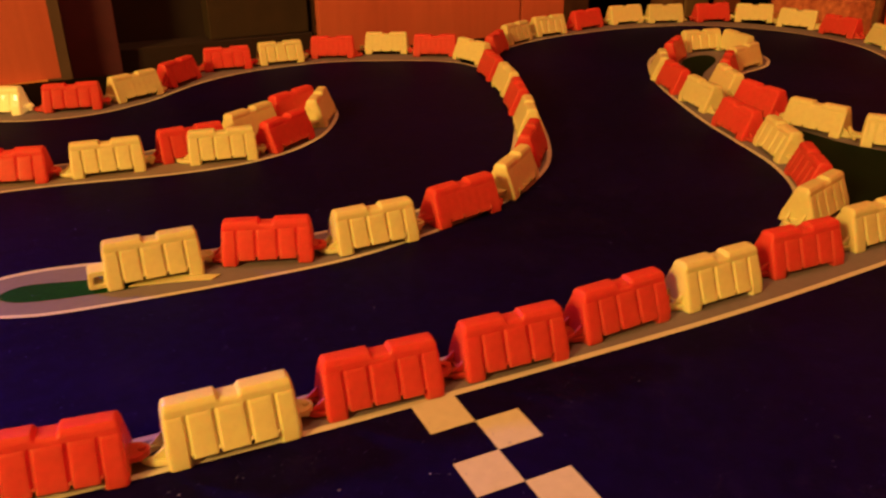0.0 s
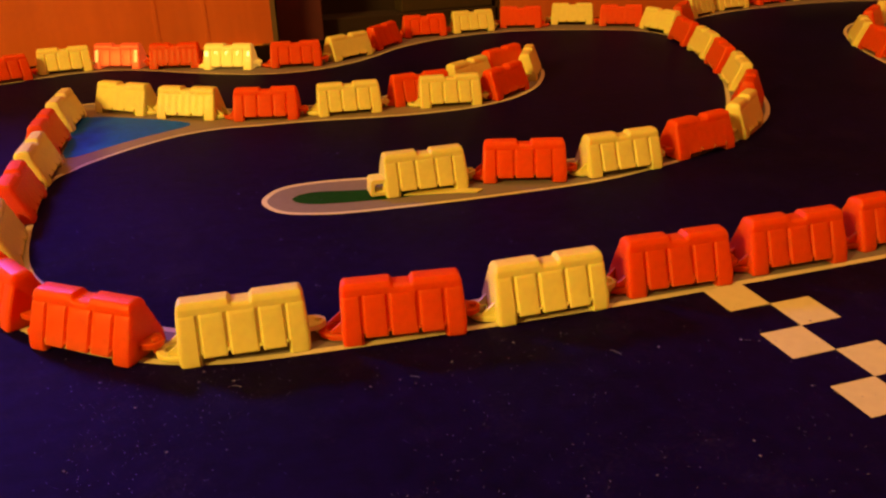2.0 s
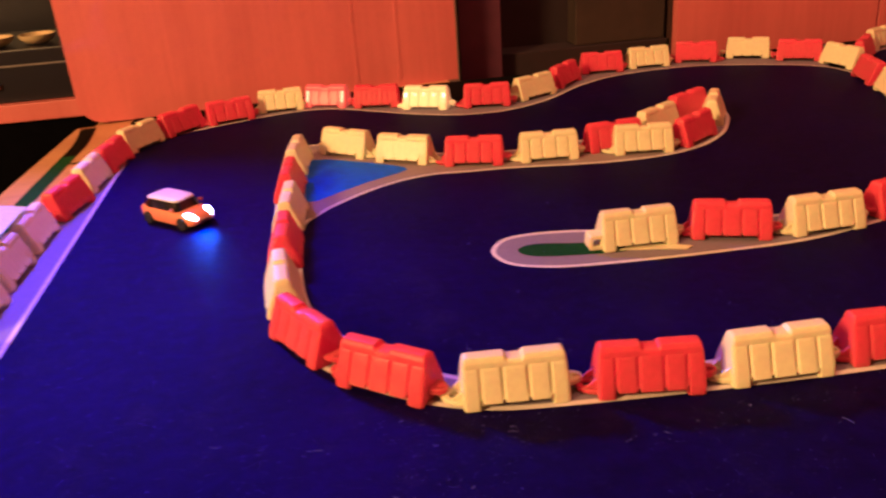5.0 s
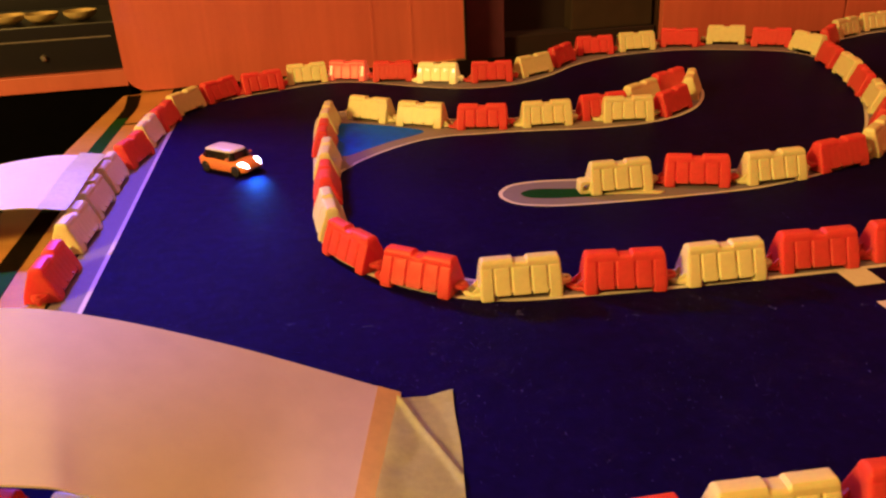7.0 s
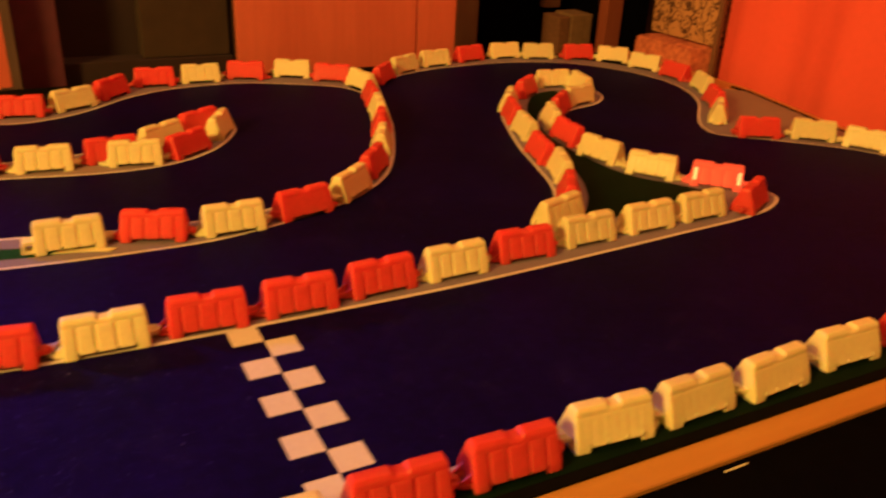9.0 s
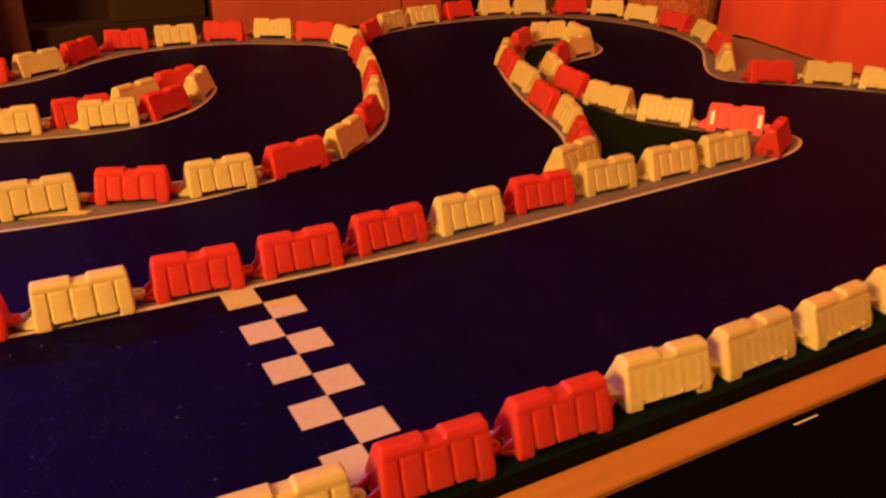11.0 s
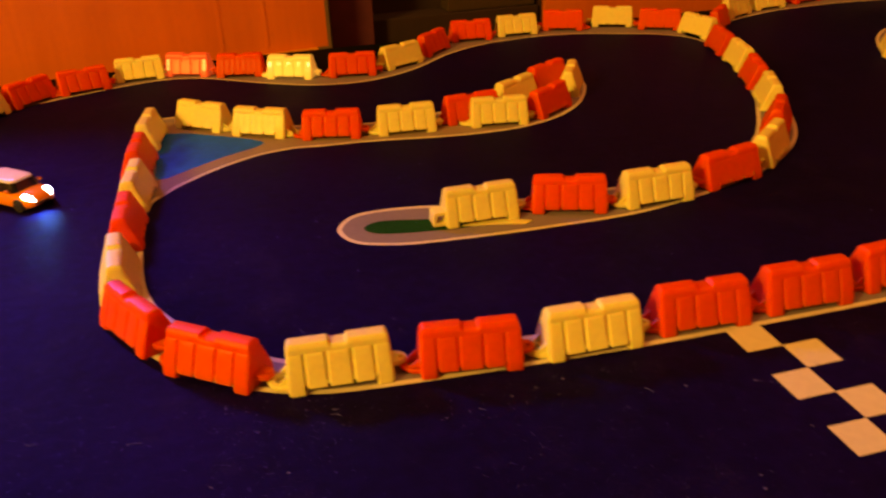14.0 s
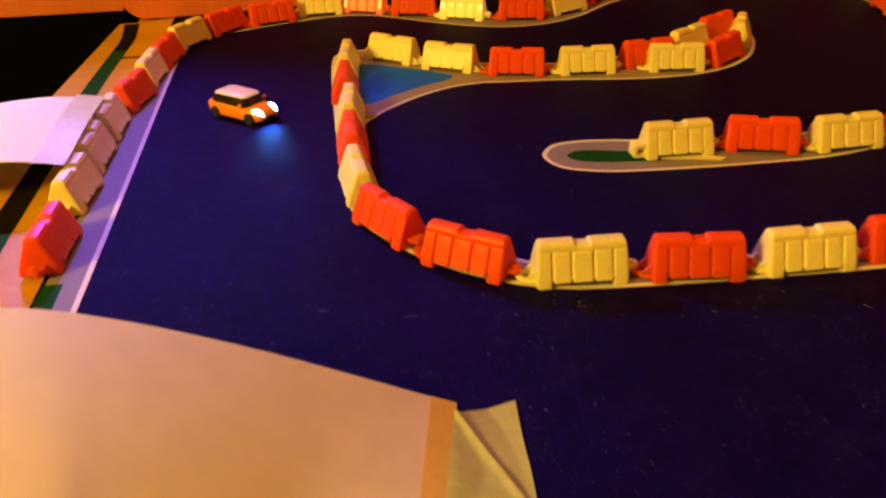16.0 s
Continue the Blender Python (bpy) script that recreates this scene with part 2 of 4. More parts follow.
def asphalt_print():
    """Blue-black print with a coarse mottle and fine paler flecks."""
    mat = material("printed_asphalt", (0.0046, 0.0013, 0.078), rough=0.66, vary=0.30, scale=45, bump=0.5, bump_scale=2600, spec=0.05)
    nt = mat.node_tree
    b = nt.nodes["Principled BSDF"]
    plain = b.inputs["Base Color"].links[0].from_socket
    where = nt.nodes.new("ShaderNodeTexCoord")
    grain, patchy = nt.nodes.new("ShaderNodeTexNoise"), nt.nodes.new("ShaderNodeTexNoise")
    grain.inputs["Scale"].default_value, grain.inputs["Detail"].default_value, grain.inputs["Roughness"].default_value = 620, 2, 0.7
    patchy.inputs["Scale"].default_value, patchy.inputs["Detail"].default_value = 38, 3
    both, cut, mix = nt.nodes.new("ShaderNodeMath"), nt.nodes.new("ShaderNodeMapRange"), nt.nodes.new("ShaderNodeMix")
    both.operation = "MULTIPLY"
    cut.inputs["From Min"].default_value, cut.inputs["From Max"].default_value, cut.inputs["To Max"].default_value = 0.30, 0.46, 0.75
    mix.data_type = "RGBA"
    mix.inputs["B"].default_value = (0.013, 0.008, 0.075, 1)
    for n in (grain, patchy):
        nt.links.new(where.outputs["Object"], n.inputs["Vector"])
    nt.links.new(grain.outputs["Fac"], both.inputs[0])
    nt.links.new(patchy.outputs["Fac"], both.inputs[1])
    nt.links.new(both.outputs[0], cut.inputs["Value"])
    nt.links.new(cut.outputs["Result"], mix.inputs["Factor"])
    nt.links.new(plain, mix.inputs["A"])
    nt.links.new(mix.outputs["Result"], b.inputs["Base Color"])
    return mat


CLEARTAPE, SCROLL, ASPHALT = clear_tape(), scroll_fabric(), asphalt_print()


# ---- mesh helpers (lengths in squares, turned into metres here) ----
def finish(bm, name, mat, smooth=None):
    bmesh.ops.scale(bm, vec=(U, U, U), verts=bm.verts)
    bmesh.ops.recalc_face_normals(bm, faces=bm.faces)
    data = bpy.data.meshes.new(name)
    bm.to_mesh(data)
    bm.free()
    data.materials.append(mat)
    if smooth is not None:
        data.shade_smooth()
        data.set_sharp_from_angle(angle=radians(smooth))
    return data


def part(name, bm, mat, parent, label="", smooth=None):
    ob = new(name, finish(bm, name, mat, smooth))
    ob.parent = parent
    return tagged(ob, label)


def thing(name, label, category, at=(0, 0, 0), heading=0.0, group="", kind=""):
    ob = new(name)
    ob.empty_display_size = 0.01
    ob.matrix_world = pose(at[0] * U, at[1] * U, at[2] * U, 0, 0, heading)
    return tagged(ob, label, category, group, kind)


def single(name, bm, mat, label, category, group="", kind="", smooth=None):
    return tagged(new(name, finish(bm, name, mat, smooth)), label, category, group, kind)


def box(x0, x1, y0, y1, z0, z1, bevel=0.0, bm=None):
    """A box with bevelled edges, added to bm if that is given."""
    b = bmesh.new()
    made = bmesh.ops.create_cube(b, size=1)
    for v in made["verts"]:
        v.co = Vector(((x0 + x1) / 2 + v.co.x * (x1 - x0), (y0 + y1) / 2 + v.co.y * (y1 - y0), (z0 + z1) / 2 + v.co.z * (z1 - z0)))
    if bevel:
        bmesh.ops.bevel(b, geom=b.edges[:], offset=bevel, segments=2, profile=0.6, affect="EDGES")
    if bm is None:
        return b
    data = bpy.data.meshes.new("scratch")
    b.to_mesh(data)
    b.free()
    bm.from_mesh(data)
    bpy.data.meshes.remove(data)
    return bm


def loft(rings, closed=True, caps=True):
    """A skin over rings of equally many points."""
    bm = bmesh.new()
    rows = [[bm.verts.new(p) for p in ring] for ring in rings]
    n = len(rows[0])
    for a, b in zip(rows, rows[1:]):
        for i in range(n if closed else n - 1):
            j = (i + 1) % n
            bm.faces.new((a[i], a[j], b[j], b[i]))
    if caps and closed:
        bm.faces.new(rows[0][::-1])
        bm.faces.new(rows[-1])
    return bm


def spline(points, steps=6, closed=False):
    """Points on a Catmull-Rom curve through the given ones."""
    p = [Vector(q) for q in points]
    n, out = len(p), []
    for i in range(n if closed else n - 1):
        a, b, c, d = ((p[(i + k) % n] if closed else p[min(max(i + k, 0), n - 1)]) for k in (-1, 0, 1, 2))
        for s in range(steps):
            t = s / steps
            out.append(0.5 * (2 * b + (c - a) * t + (2 * a - 5 * b + 4 * c - d) * t * t + (3 * b - a - 3 * c + d) * t ** 3))
    return out if closed else out + [p[-1]]


def inset(outline, d):
    """A closed outline (counter-clockwise) drawn in by d."""
    n, out = len(outline), []
    for i in range(n):
        along = (outline[(i + 1) % n] - outline[i - 1]).normalized()
        out.append(outline[i] + Vector((-along.y, along.x)) * d)
    return out


def patch(outline, z, thick=0.004):
    """A thin flat sheet of print with the given closed outline."""
    bm = bmesh.new()
    top = [bm.verts.new((p.x, p.y, z)) for p in outline]
    low = [bm.verts.new((p.x, p.y, z - thick)) for p in outline]
    n = len(top)
    edges = [bm.edges.new((top[i], top[(i + 1) % n])) for i in range(n)]
    bmesh.ops.triangle_fill(bm, edges=edges, use_beauty=True)
    for i in range(n):
        j = (i + 1) % n
        bm.faces.new((low[i], low[j], top[j], top[i]))
    return bm


def rect(x0, x1, y0, y1):
    return [Vector((x0, y0)), Vector((x1, y0)), Vector((x1, y1)), Vector((x0, y1))]


# ---- the room and the table ----
def room():
    tagged(new("floor", finish(box(-150, 130, -140, 90, -42, -40), "floor", BLACK)), "dark floor far below the table", "floor", kind="structure")
    tagged(new("ceiling", finish(box(-150, 130, -140, 90, 110, 112), "ceiling", WALLPAINT)), "dim painted ceiling", "ceiling", kind="structure")
    for name, b in (("wall_north", (-150, 130, 88, 90, -40, 110)), ("wall_south", (-150, 130, -140, -138, -40, 110)),
                    ("wall_west", (-150, -148, -138, 88, -40, 110)), ("wall_east", (128, 130, -138, 88, -40, 110))):
        tagged(new(name, finish(box(*b), name, WALLPAINT)), "dim reddish painted wall", "wall", kind="structure")


def table():
    t = thing("table", "large orange-brown wooden table under the race mat", "table")
    bm = bmesh.new()
    outline = [(-32.0, -10.65), (42.2, -10.65), (42.3, 12.0), (44.2, 21.5), (44.2, 36.4), (-7.0, 36.4), (-7.0, 38.6), (-28.2, 38.6), (-28.2, 34.5), (-29.25, 34.5)]
    top = [bm.verts.new((x, y, -0.1)) for x, y in outline]
    low = [bm.verts.new((x, y, -0.3)) for x, y in outline]
    bm.faces.new(top)
    bm.faces.new(low[::-1])
    n = len(outline)
    for i in range(n):
        j = (i + 1) % n
        bm.faces.new((low[i], low[j], top[j], top[i]))
    bmesh.ops.bevel(bm, geom=bm.edges[:], offset=0.03, segments=2, affect="EDGES")
    part("tabletop", bm, TABLE, t)
    # black here stands for the unlit space below the tabletop
    part("apron", box(-27.5, 40.5, -8.5, 35.4, -4.0, -0.3), BLACK, t, "apron coloured black for the shade under the top")
    for x in (-27, 38):
        for y in (-7, 34):
            part("leg", box(x - 1.6, x + 1.6, y - 1.6, y + 1.6, -40, -4.0, 0.2), TABLE, t)
    part("seam", box(-28.0, -26.15, 27.2, 27.42, -0.1, -0.085), BLACK, t, "dark joint between table leaves")


# ---- the printed race mat ----
WEST = [(-24.8, -7.9), (-24.8, 8), (-24.8, 26.4), (-24.2, 28.8), (-22.9, 30.3), (-19.3, 31.9), (-16.6, 32.7), (-14.2, 32.3), (-10.8, 29.9),
        (-8.1, 28.4), (-5.3, 28.2), (-2.6, 29.5), (0.3, 32.1), (3.5, 33.6), (8.0, 33.8), (12.0, 32.2), (14.3, 30.6), (15.0, 28.3)]
FINGER_IN = [(14.1, 24.9), (11.9, 19.2), (10.3, 16.3), (8.3, 13.5), (6.2, 11.8), (4.0, 11.0), (0.0, 10.6), (-5.0, 11.0), (-6.6, 11.4), (-8.1, 11.6), (-9.2, 11.4)]
FINGER_OUT = [(-9.8, 10.5), (-9.5, 9.5), (-8.6, 8.95), (-7.0, 8.6), (-2.8, 8.35), (1.1, 8.5), (5.7, 9.9), (8.4, 11.5), (10.8, 14.3), (13.6, 20.4), (15.9, 27.4)]
EAST = [(17.0, 30.6), (18.6, 32.2), (21.5, 33.6), (24.8, 34.4), (30.3, 34.6), (34.9, 33.1), (37.9, 29.6), (39.0, 24.9), (37.4, 20.2), (33.5, 15.8),
        (32.4, 13.9), (32.7, 12.5), (35.7, 10.1), (38.6, 7.2), (39.7, 4.0), (40.0, -1.0), (39.0, -5.0), (36.0, -7.7)]
LOOP = [(-16.6, 25.2), (-17.15, 23.0), (-17.3, 15.0), (-17.25, 9.0), (-16.95, 7.0), (-16.2, 5.4), (-14.6, 3.4), (-12.3, 1.9), (-9.5, 1.4), (-3.1, 1.05)]
STRAIGHT = [(4.3, 0.95), (9.8, 1.05), (19.2, 1.65), (23.9, 2.0), (26.3, 2.7), (27.4, 3.8), (26.9, 5.3), (25.2, 7.4), (23.6, 9.8), (23.1, 12.5), (23.2, 15.5)]
CHICANE = [(24.4, 18.4), (26.5, 20.4), (29.5, 21.4), (31.3, 23.3), (31.4, 26.0), (29.6, 27.7), (27.0, 27.3), (25.0, 26.0), (23.2, 23.9), (21.4, 20.9),
           (19.2, 15.5), (18.1, 11.9), (17.3, 9.2), (16.2, 7.1), (15.0, 5.9), (13.4, 4.8)]
LANE = [(11.0, 3.25), (7.0, 2.75), (0.0, 2.45), (-6.0, 2.45), (-10.8, 2.8), (-13.3, 4.15), (-15.15, 6.4), (-16.05, 9.0), (-16.2, 14.3)]
COMMA = [(-15.5, 15.9), (-14.6, 16.9), (-13.4, 17.9), (-11.9, 18.75), (-10.4, 19.05), (-9.2, 18.9), (-7.0, 18.7), (-3.6, 18.1), (-1.2, 18.0), (0.4, 18.3), (1.9, 19.0), (3.5, 20.5), (4.8, 22.8), (5.0, 24.3),
         (4.2, 25.3), (1.5, 24.4), (-0.8, 22.7), (-3.4, 21.5), (-6.6, 21.2), (-9.8, 22.0), (-12.6, 23.7), (-15.0, 25.4)]
MEADOW = [(15.8, 4.3), (21.0, 4.5), (24.4, 4.7), (23.6, 6.6), (22.0, 9.0), (21.6, 13.0), (21.9, 16.0), (23.0, 19.0), (25.0, 21.5), (28.0, 23.8), (28.5, 25.3),
          (26.5, 24.8), (24.4, 22.4), (22.6, 19.2), (21.0, 14.5), (19.6, 10.0), (18.3, 7.3), (17.0, 5.6)]
POND = [(-15.97, 17.4), (-14.6, 18.2), (-13.3, 19.1), (-11.6, 20.1), (-12.5, 21.2), (-14.8, 22.75), (-15.4, 22.95), (-16.05, 22.9), (-16.05, 20.0)]
BANK_EDGE = [(-15.9, 15.6), (-15.2, 16.6), (-13.5, 18.15), (-11.9, 19.0), (-10.4, 19.3), (-7.0, 18.95), (-3.6, 18.35), (-1.2, 18.25), (0.3, 18.6), (0.0, 19.6), (-4.0, 20.3), (-9.0, 21.0),
             (-12.4, 22.9), (-15.0, 24.4), (-16.4, 24.3), (-16.5, 18.0)]
TURF = [(-8.95, 10.35), (-8.5, 9.75), (-7.0, 9.42), (-5.4, 9.32), (-5.2, 10.1), (-6.8, 10.35), (-8.3, 10.72)]


def race_mat():
    m = thing("race_mat", "dark printed race track mat with white lines and chequered start", "mat")
    part("backing", box(-26.1, 41.0, -9.75, 36.3, -0.1, 0.0, 0.03), RUBBER, m, "black rubber mat edge")
    part("grass_strip", patch(rect(-26.0, -25.45, -9.35, 4.6), 0.012), GRASS, m, "narrow green printed strip")
    part("grass_strip", patch(rect(-24.0, 40.9, -9.4, -8.15), 0.012), SHADEGRASS, m, "green printed strip darkened for the shade under the front barriers")
    track = spline(WEST + FINGER_IN + FINGER_OUT + EAST, 6) + [Vector((36.0, -8.0)), Vector((-24.8, -8.0))]
    track.reverse()
    verge = [Vector((min(max(p.x, -25.95), 40.9), min(max(p.y, -9.3), 36.2))) for p in inset(track, -1.9)]
    part("verge", patch(verge, 0.006), KERB, m, "grey printed verge")
    part("corner_verge", patch([Vector(p) for p in ((33.4, 13.9), (36.0, 11.2), (40.9, 8.0), (41.5, 13.4), (43.0, 20.9), (40.9, 23.0), (37.0, 19.0))], 0.004, 0.10), BANK, m, "tan corner of the mat")
    part("corner_edge", patch([Vector(p) for p in ((41.0, 10.5), (41.28, 10.5), (41.8, 13.4), (43.35, 20.9), (43.3, 22.5), (43.0, 22.5), (43.0, 20.9), (41.5, 13.4))], 0.012, 0.11), RUBBER, m, "black rubber edge of the lifted corner")
    part("tongue", patch(spline([(15.0, 28.3)] + FINGER_IN + FINGER_OUT + [(17.0, 30.6)], 5), 0.0085), KERB, m, "grey printed tongue between two lanes")
    part("edge_line", patch(inset(track, -0.12), 0.012), WHITE, m, "white printed edge line")
    part("asphalt", patch(inset(track, 0.05), 0.018), ASPHALT, m, "dark printed asphalt")
    isle = spline(LOOP + STRAIGHT + CHICANE + LANE + COMMA, 6, closed=True)
    part("island_line", patch(isle, 0.024), WHITE, m, "white printed island outline")
    part("island", patch(inset(isle, 0.17), 0.030), KERB, m, "grey printed kerb island")
    part("meadow", patch(spline(MEADOW, 4, True), 0.036), SHADEGRASS, m, "green printed grass darkened for the shade of the chicane walls")
    # tan laid over the grey island round the pond
    part("bank", patch(spline(BANK_EDGE, 4, True), 0.033), BANK, m, "tan patch round the pond")
    part("pond", patch(spline(POND, 3, True), 0.036), LAKE, m, "bright blue printed pond")
    part("turf", patch(spline(TURF, 5, True), 0.018), GRASS, m, "green printed turf tongue")
    for k in range(9):
        x = -1.0 if k % 2 == 0 else 0.0
        part("white_square", patch(rect(x, x + 1, -k, 1 - k), 0.025), WHITE, m)


# ---- the toy barriers ----
ROW_A = [  # left and back wall: x, y, heading, colour
    (-26.16, 6.41, -91, "r"), (-26.29, 10.21, -93, "y"), (-26.35, 13.35, -91, "y"), (-26.35, 16.50, -90, "y"),
    (-25.93, 19.75, -102, "r"), (-25.71, 22.90, -95, "y"), (-25.32, 25.67, -101, "r"), (-24.57, 28.66, -121, "y"),
    (-22.79, 30.93, 48, "r"), (-20.24, 32.19, 19, "r"), (-17.41, 33.50, 2, "y"), (-14.71, 33.35, -24, "R"),
    (-11.91, 32.08, 165, "r"), (-9.25, 30.54, -24, "Y"), (-6.00, 29.69, -10, "r"), (-3.14, 30.58, -154, "y"),
    (-0.72, 32.76, 45, "r"), (2.34, 34.84, -6, "r"), (5.44, 35.05, -3, "y"), (8.65, 35.11, 159, "r"),
    (11.98, 34.78, 154, "y"), (14.29, 32.74, 149, "r"), (15.53, 30.15, 101, "y"),
]
ROW_H = [  # hairpin: x, y, heading, colour
    (14.74, 26.36, 75, "r"), (13.90, 23.22, 73, "y"), (12.74, 20.14, 68, "r"), (11.45, 17.07, 64, "y"),
    (9.58, 13.94, -130, "r"), (7.37, 11.38, -140, "y"), (4.57, 9.85, -166, "r"), (1.31, 9.19, 1, "y"),
    (-1.80, 9.56, -18, "r"), (-4.99, 9.85, -2, "y"),
]
ROW_B = [  # far wall: x, y, heading, colour
    (17.71, 31.59, 45, "r"), (20.48, 34.00, 26, "y"), (23.74, 35.27, 8, "y"), (27.33, 36.11, -170, "r"),
    (30.88, 36.42, 176, "y"), (33.67, 35.46, 161, "y"), (36.93, 34.28, 166, "r"), (39.37, 32.59, 141, "y"),
    (40.30, 29.40, 116, "y"), (40.50, 25.98, 93, "r"), (39.83, 22.19, 67, "y"), (37.58, 18.60, 62, "r"),
    (35.00, 15.60, 45, "y"), (34.49, 11.77, 154, "r"), (37.55, 10.17, 142, "y"), (39.25, 7.58, 120, "y"),
    (40.75, 4.30, 108, "y"), (41.30, 1.20, 100, "r"),
]
ROW_L = [  # loop: x, y, heading, colour
    (-16.42, 22.22, -97, "y"), (-16.67, 18.86, -94, "r"), (-16.63, 15.64, -94, "y"), (-16.73, 12.40, -92, "r"),
    (-16.71, 9.01, -85, "y"), (-15.99, 5.90, -60, "r"), (-13.96, 3.36, -37, "r"),
]
ROW_N = [  # straight: x, y, heading, colour
    (-11.02, 2.22, -4, "y"), (-7.79, 1.81, -8, "r"), (-4.60, 1.63, -1, "y"), (-1.42, 1.71, -4, "r"),
    (1.77, 1.73, -2, "r"), (4.96, 1.99, 3, "r"), (8.11, 2.12, 1, "y"), (11.46, 2.45, -1, "r"),
    (14.82, 2.74, 2, "y"), (18.27, 2.89, 2, "y"), (21.57, 3.08, 1, "y"), (24.90, 3.10, -152, "r"),
]
ROW_D = [  # chicane: x, y, heading, colour
    (14.88, 4.86, 18, "y"), (16.83, 6.82, -123, "r"), (18.53, 9.89, -113, "y"), (19.15, 12.76, 76, "r"),
    (20.60, 16.65, 77, "y"), (21.62, 19.78, 69, "r"), (22.84, 22.33, 53, "y"), (25.82, 25.06, 37, "r"),
    (29.17, 26.60, -7, "y"), (30.51, 24.89, 78, "y"), (28.16, 21.98, -162, "y"), (25.56, 20.45, -138, "r"),
    (23.38, 17.96, 66, "y"), (22.39, 14.81, 85, "r"), (22.27, 11.51, 106, "y"), (23.25, 8.40, 127, "y"),
    (25.38, 5.89, -45, "R"),
]
ROW_E = [  # comma: x, y, heading, colour
    (-14.03, 23.45, 140, "y"), (-11.50, 21.49, 150, "y"), (-8.56, 20.04, -15, "r"), (-5.32, 19.57, -5, "y"),
    (-2.18, 20.00, 6, "r"), (0.50, 21.59, -146, "y"), (2.90, 23.59, -149, "r"), (3.80, 22.60, -118, "y"),
    (1.50, 19.80, -143, "r"), (-1.16, 19.08, -8, "y"),
]
ROW_F = [  # front row: x, y, heading, colour
    (-24.60, -5.60, -15, "r"), (-21.50, -6.40, -12, "y"), (-18.41, -8.00, -10, "r"), (-15.06, -8.58, -7, "y"),
    (-11.83, -8.75, 1, "r"), (-8.64, -8.68, -3, "y"), (-5.50, -8.71, -3, "r"), (-2.35, -8.74, -2, "y"),
    (0.87, -8.68, -2, "r"), (4.11, -8.63, -1, "r"), (7.37, -8.49, 176, "y"), (10.46, -8.54, 181, "y"),
    (13.66, -8.55, 184, "y"), (17.23, -8.33, 179, "y"), (20.78, -8.36, -3, "r"), (24.10, -8.20, 0, "r"),
    (27.30, -8.20, 0, "y"),
]

LENGTH, HIGH = 2.62, 1.22


def barrier_body():
    """A water-filled road barrier: battered sides with pillowed panels between grooves, two feet, drain slots and a notch in its bevelled top."""
    half = LENGTH / 2
    stations = []  # x, groove, foot, notch, corner inset, pillow

    def st(x, groove=0.0, foot=0, notch=0.0, corner=0.0, pillow=0.0):
        stations.append((x, groove, foot, notch, corner, pillow))

    st(-half, 0, 1, 0.17, 0.075), st(-half + 0.025, 0, 1, 0.075, 0.026), st(-half + 0.055, 0, 1, 0.025, 0.007), st(-half + 0.10, 0, 1)
    cuts = [-0.85, -0.31, 0.31, 0.85]
    for n, c in enumerate(cuts):
        left, right = n == 0, n == 3
        before, after = int(left), int(right)
        st(c - 0.058, 0, before), st(c - 0.040, 0.35, before), st(c - 0.022, 1, before)
        if left or right:
            st(c, 1, before), st(c, 1, after)
        st(c + 0.022, 1, after), st(c + 0.040, 0.35, after), st(c + 0.058, 0, after)
        if n == 1:
            st(-0.245, 0, 0, 0.0, 0, 0.6), st(-0.175, 0, 0, 0.10, 0, 0.9), st(0.0, 0, 0, 0.10, 0, 1.0), st(0.175, 0, 0, 0.10, 0, 0.9), st(0.245, 0, 0, 0.0, 0, 0.6)
        elif n in (0, 2):
            st(c + 0.15, 0, 0, 0, 0, 0.8), st(c + 0.27, 0, 0, 0, 0, 1.0), st(c + 0.39, 0, 0, 0, 0, 0.8)
    st(half - 0.10, 0, 1), st(half - 0.055, 0, 1, 0.025, 0.007), st(half - 0.025, 0, 1, 0.075, 0.026), st(half, 0, 1, 0.17, 0.075)
    for x in np.arange(-1.14, 1.15, 0.06):  # extra sections that carry the soft corrugation of the plain side
        if min(abs(x - other[0]) for other in stations) > 0.028 and not 0.17 < abs(x) < 0.25:
            st(float(x), 0, int(abs(x) > 0.85), 0.10 if abs(x) < 0.17 else 0.0, 0, 0.8 if abs(x) < 0.85 else 0.0)
    stations.sort(key=lambda row: row[0])
    rings = []
    for x, groove, foot, notch, corner, pillow in stations:
        z0 = 0.0 if foot else 0.165 + 0.085 * (groove > 0.5)
        top = HIGH - notch
        # height, half depth, share of the groove, share of the pillow
        levels = ((z0, 0.595, 0.6, 0), (z0 + 0.03, 0.605, 1, 0.5), (0.30, 0.548, 1, 1), (0.62, 0.42, 1, 1), (0.90, 0.308, 1, 0.8), (0.945, 0.288, 0.8, 0.2), (0.968, 0.266, 0.1, 0),
                  (min(1.085, top - 0.075), 0.249, 0, 0), (min(1.11, top - 0.06), 0.240, 0, 0), (min(1.175, top - 0.022), 0.196, 0, 0), (min(1.205, top - 0.008), 0.160, 0, 0), (top, 0.10, 0, 0))
        ring = []
        for sign, marked in ((-1, 1.0), (1, 0.0)):
            side = []
            for z, d, g, p in levels:
                z = min(z, top)
                lean = 0.055 * max(0.0, z - 0.12) if abs(x) > half - 0.12 else 0.0
                flare = 0.035 * max(0.0, 1 - z / 0.12) if abs(x) > half - 0.12 else 0.0
                wave = 0.009 * (0.5 - 0.5 * math.cos(2 * math.pi * x / 0.30)) * (0.25 < z < 0.96) * (abs(x) < 1.2)
                depth = d - corner - (0.052 * groove * g - 0.012 * pillow * p if marked else wave)
                side.append((x - math.copysign(lean - flare, x), sign * depth, z))
            ring += side if sign < 0 else side[::-1]
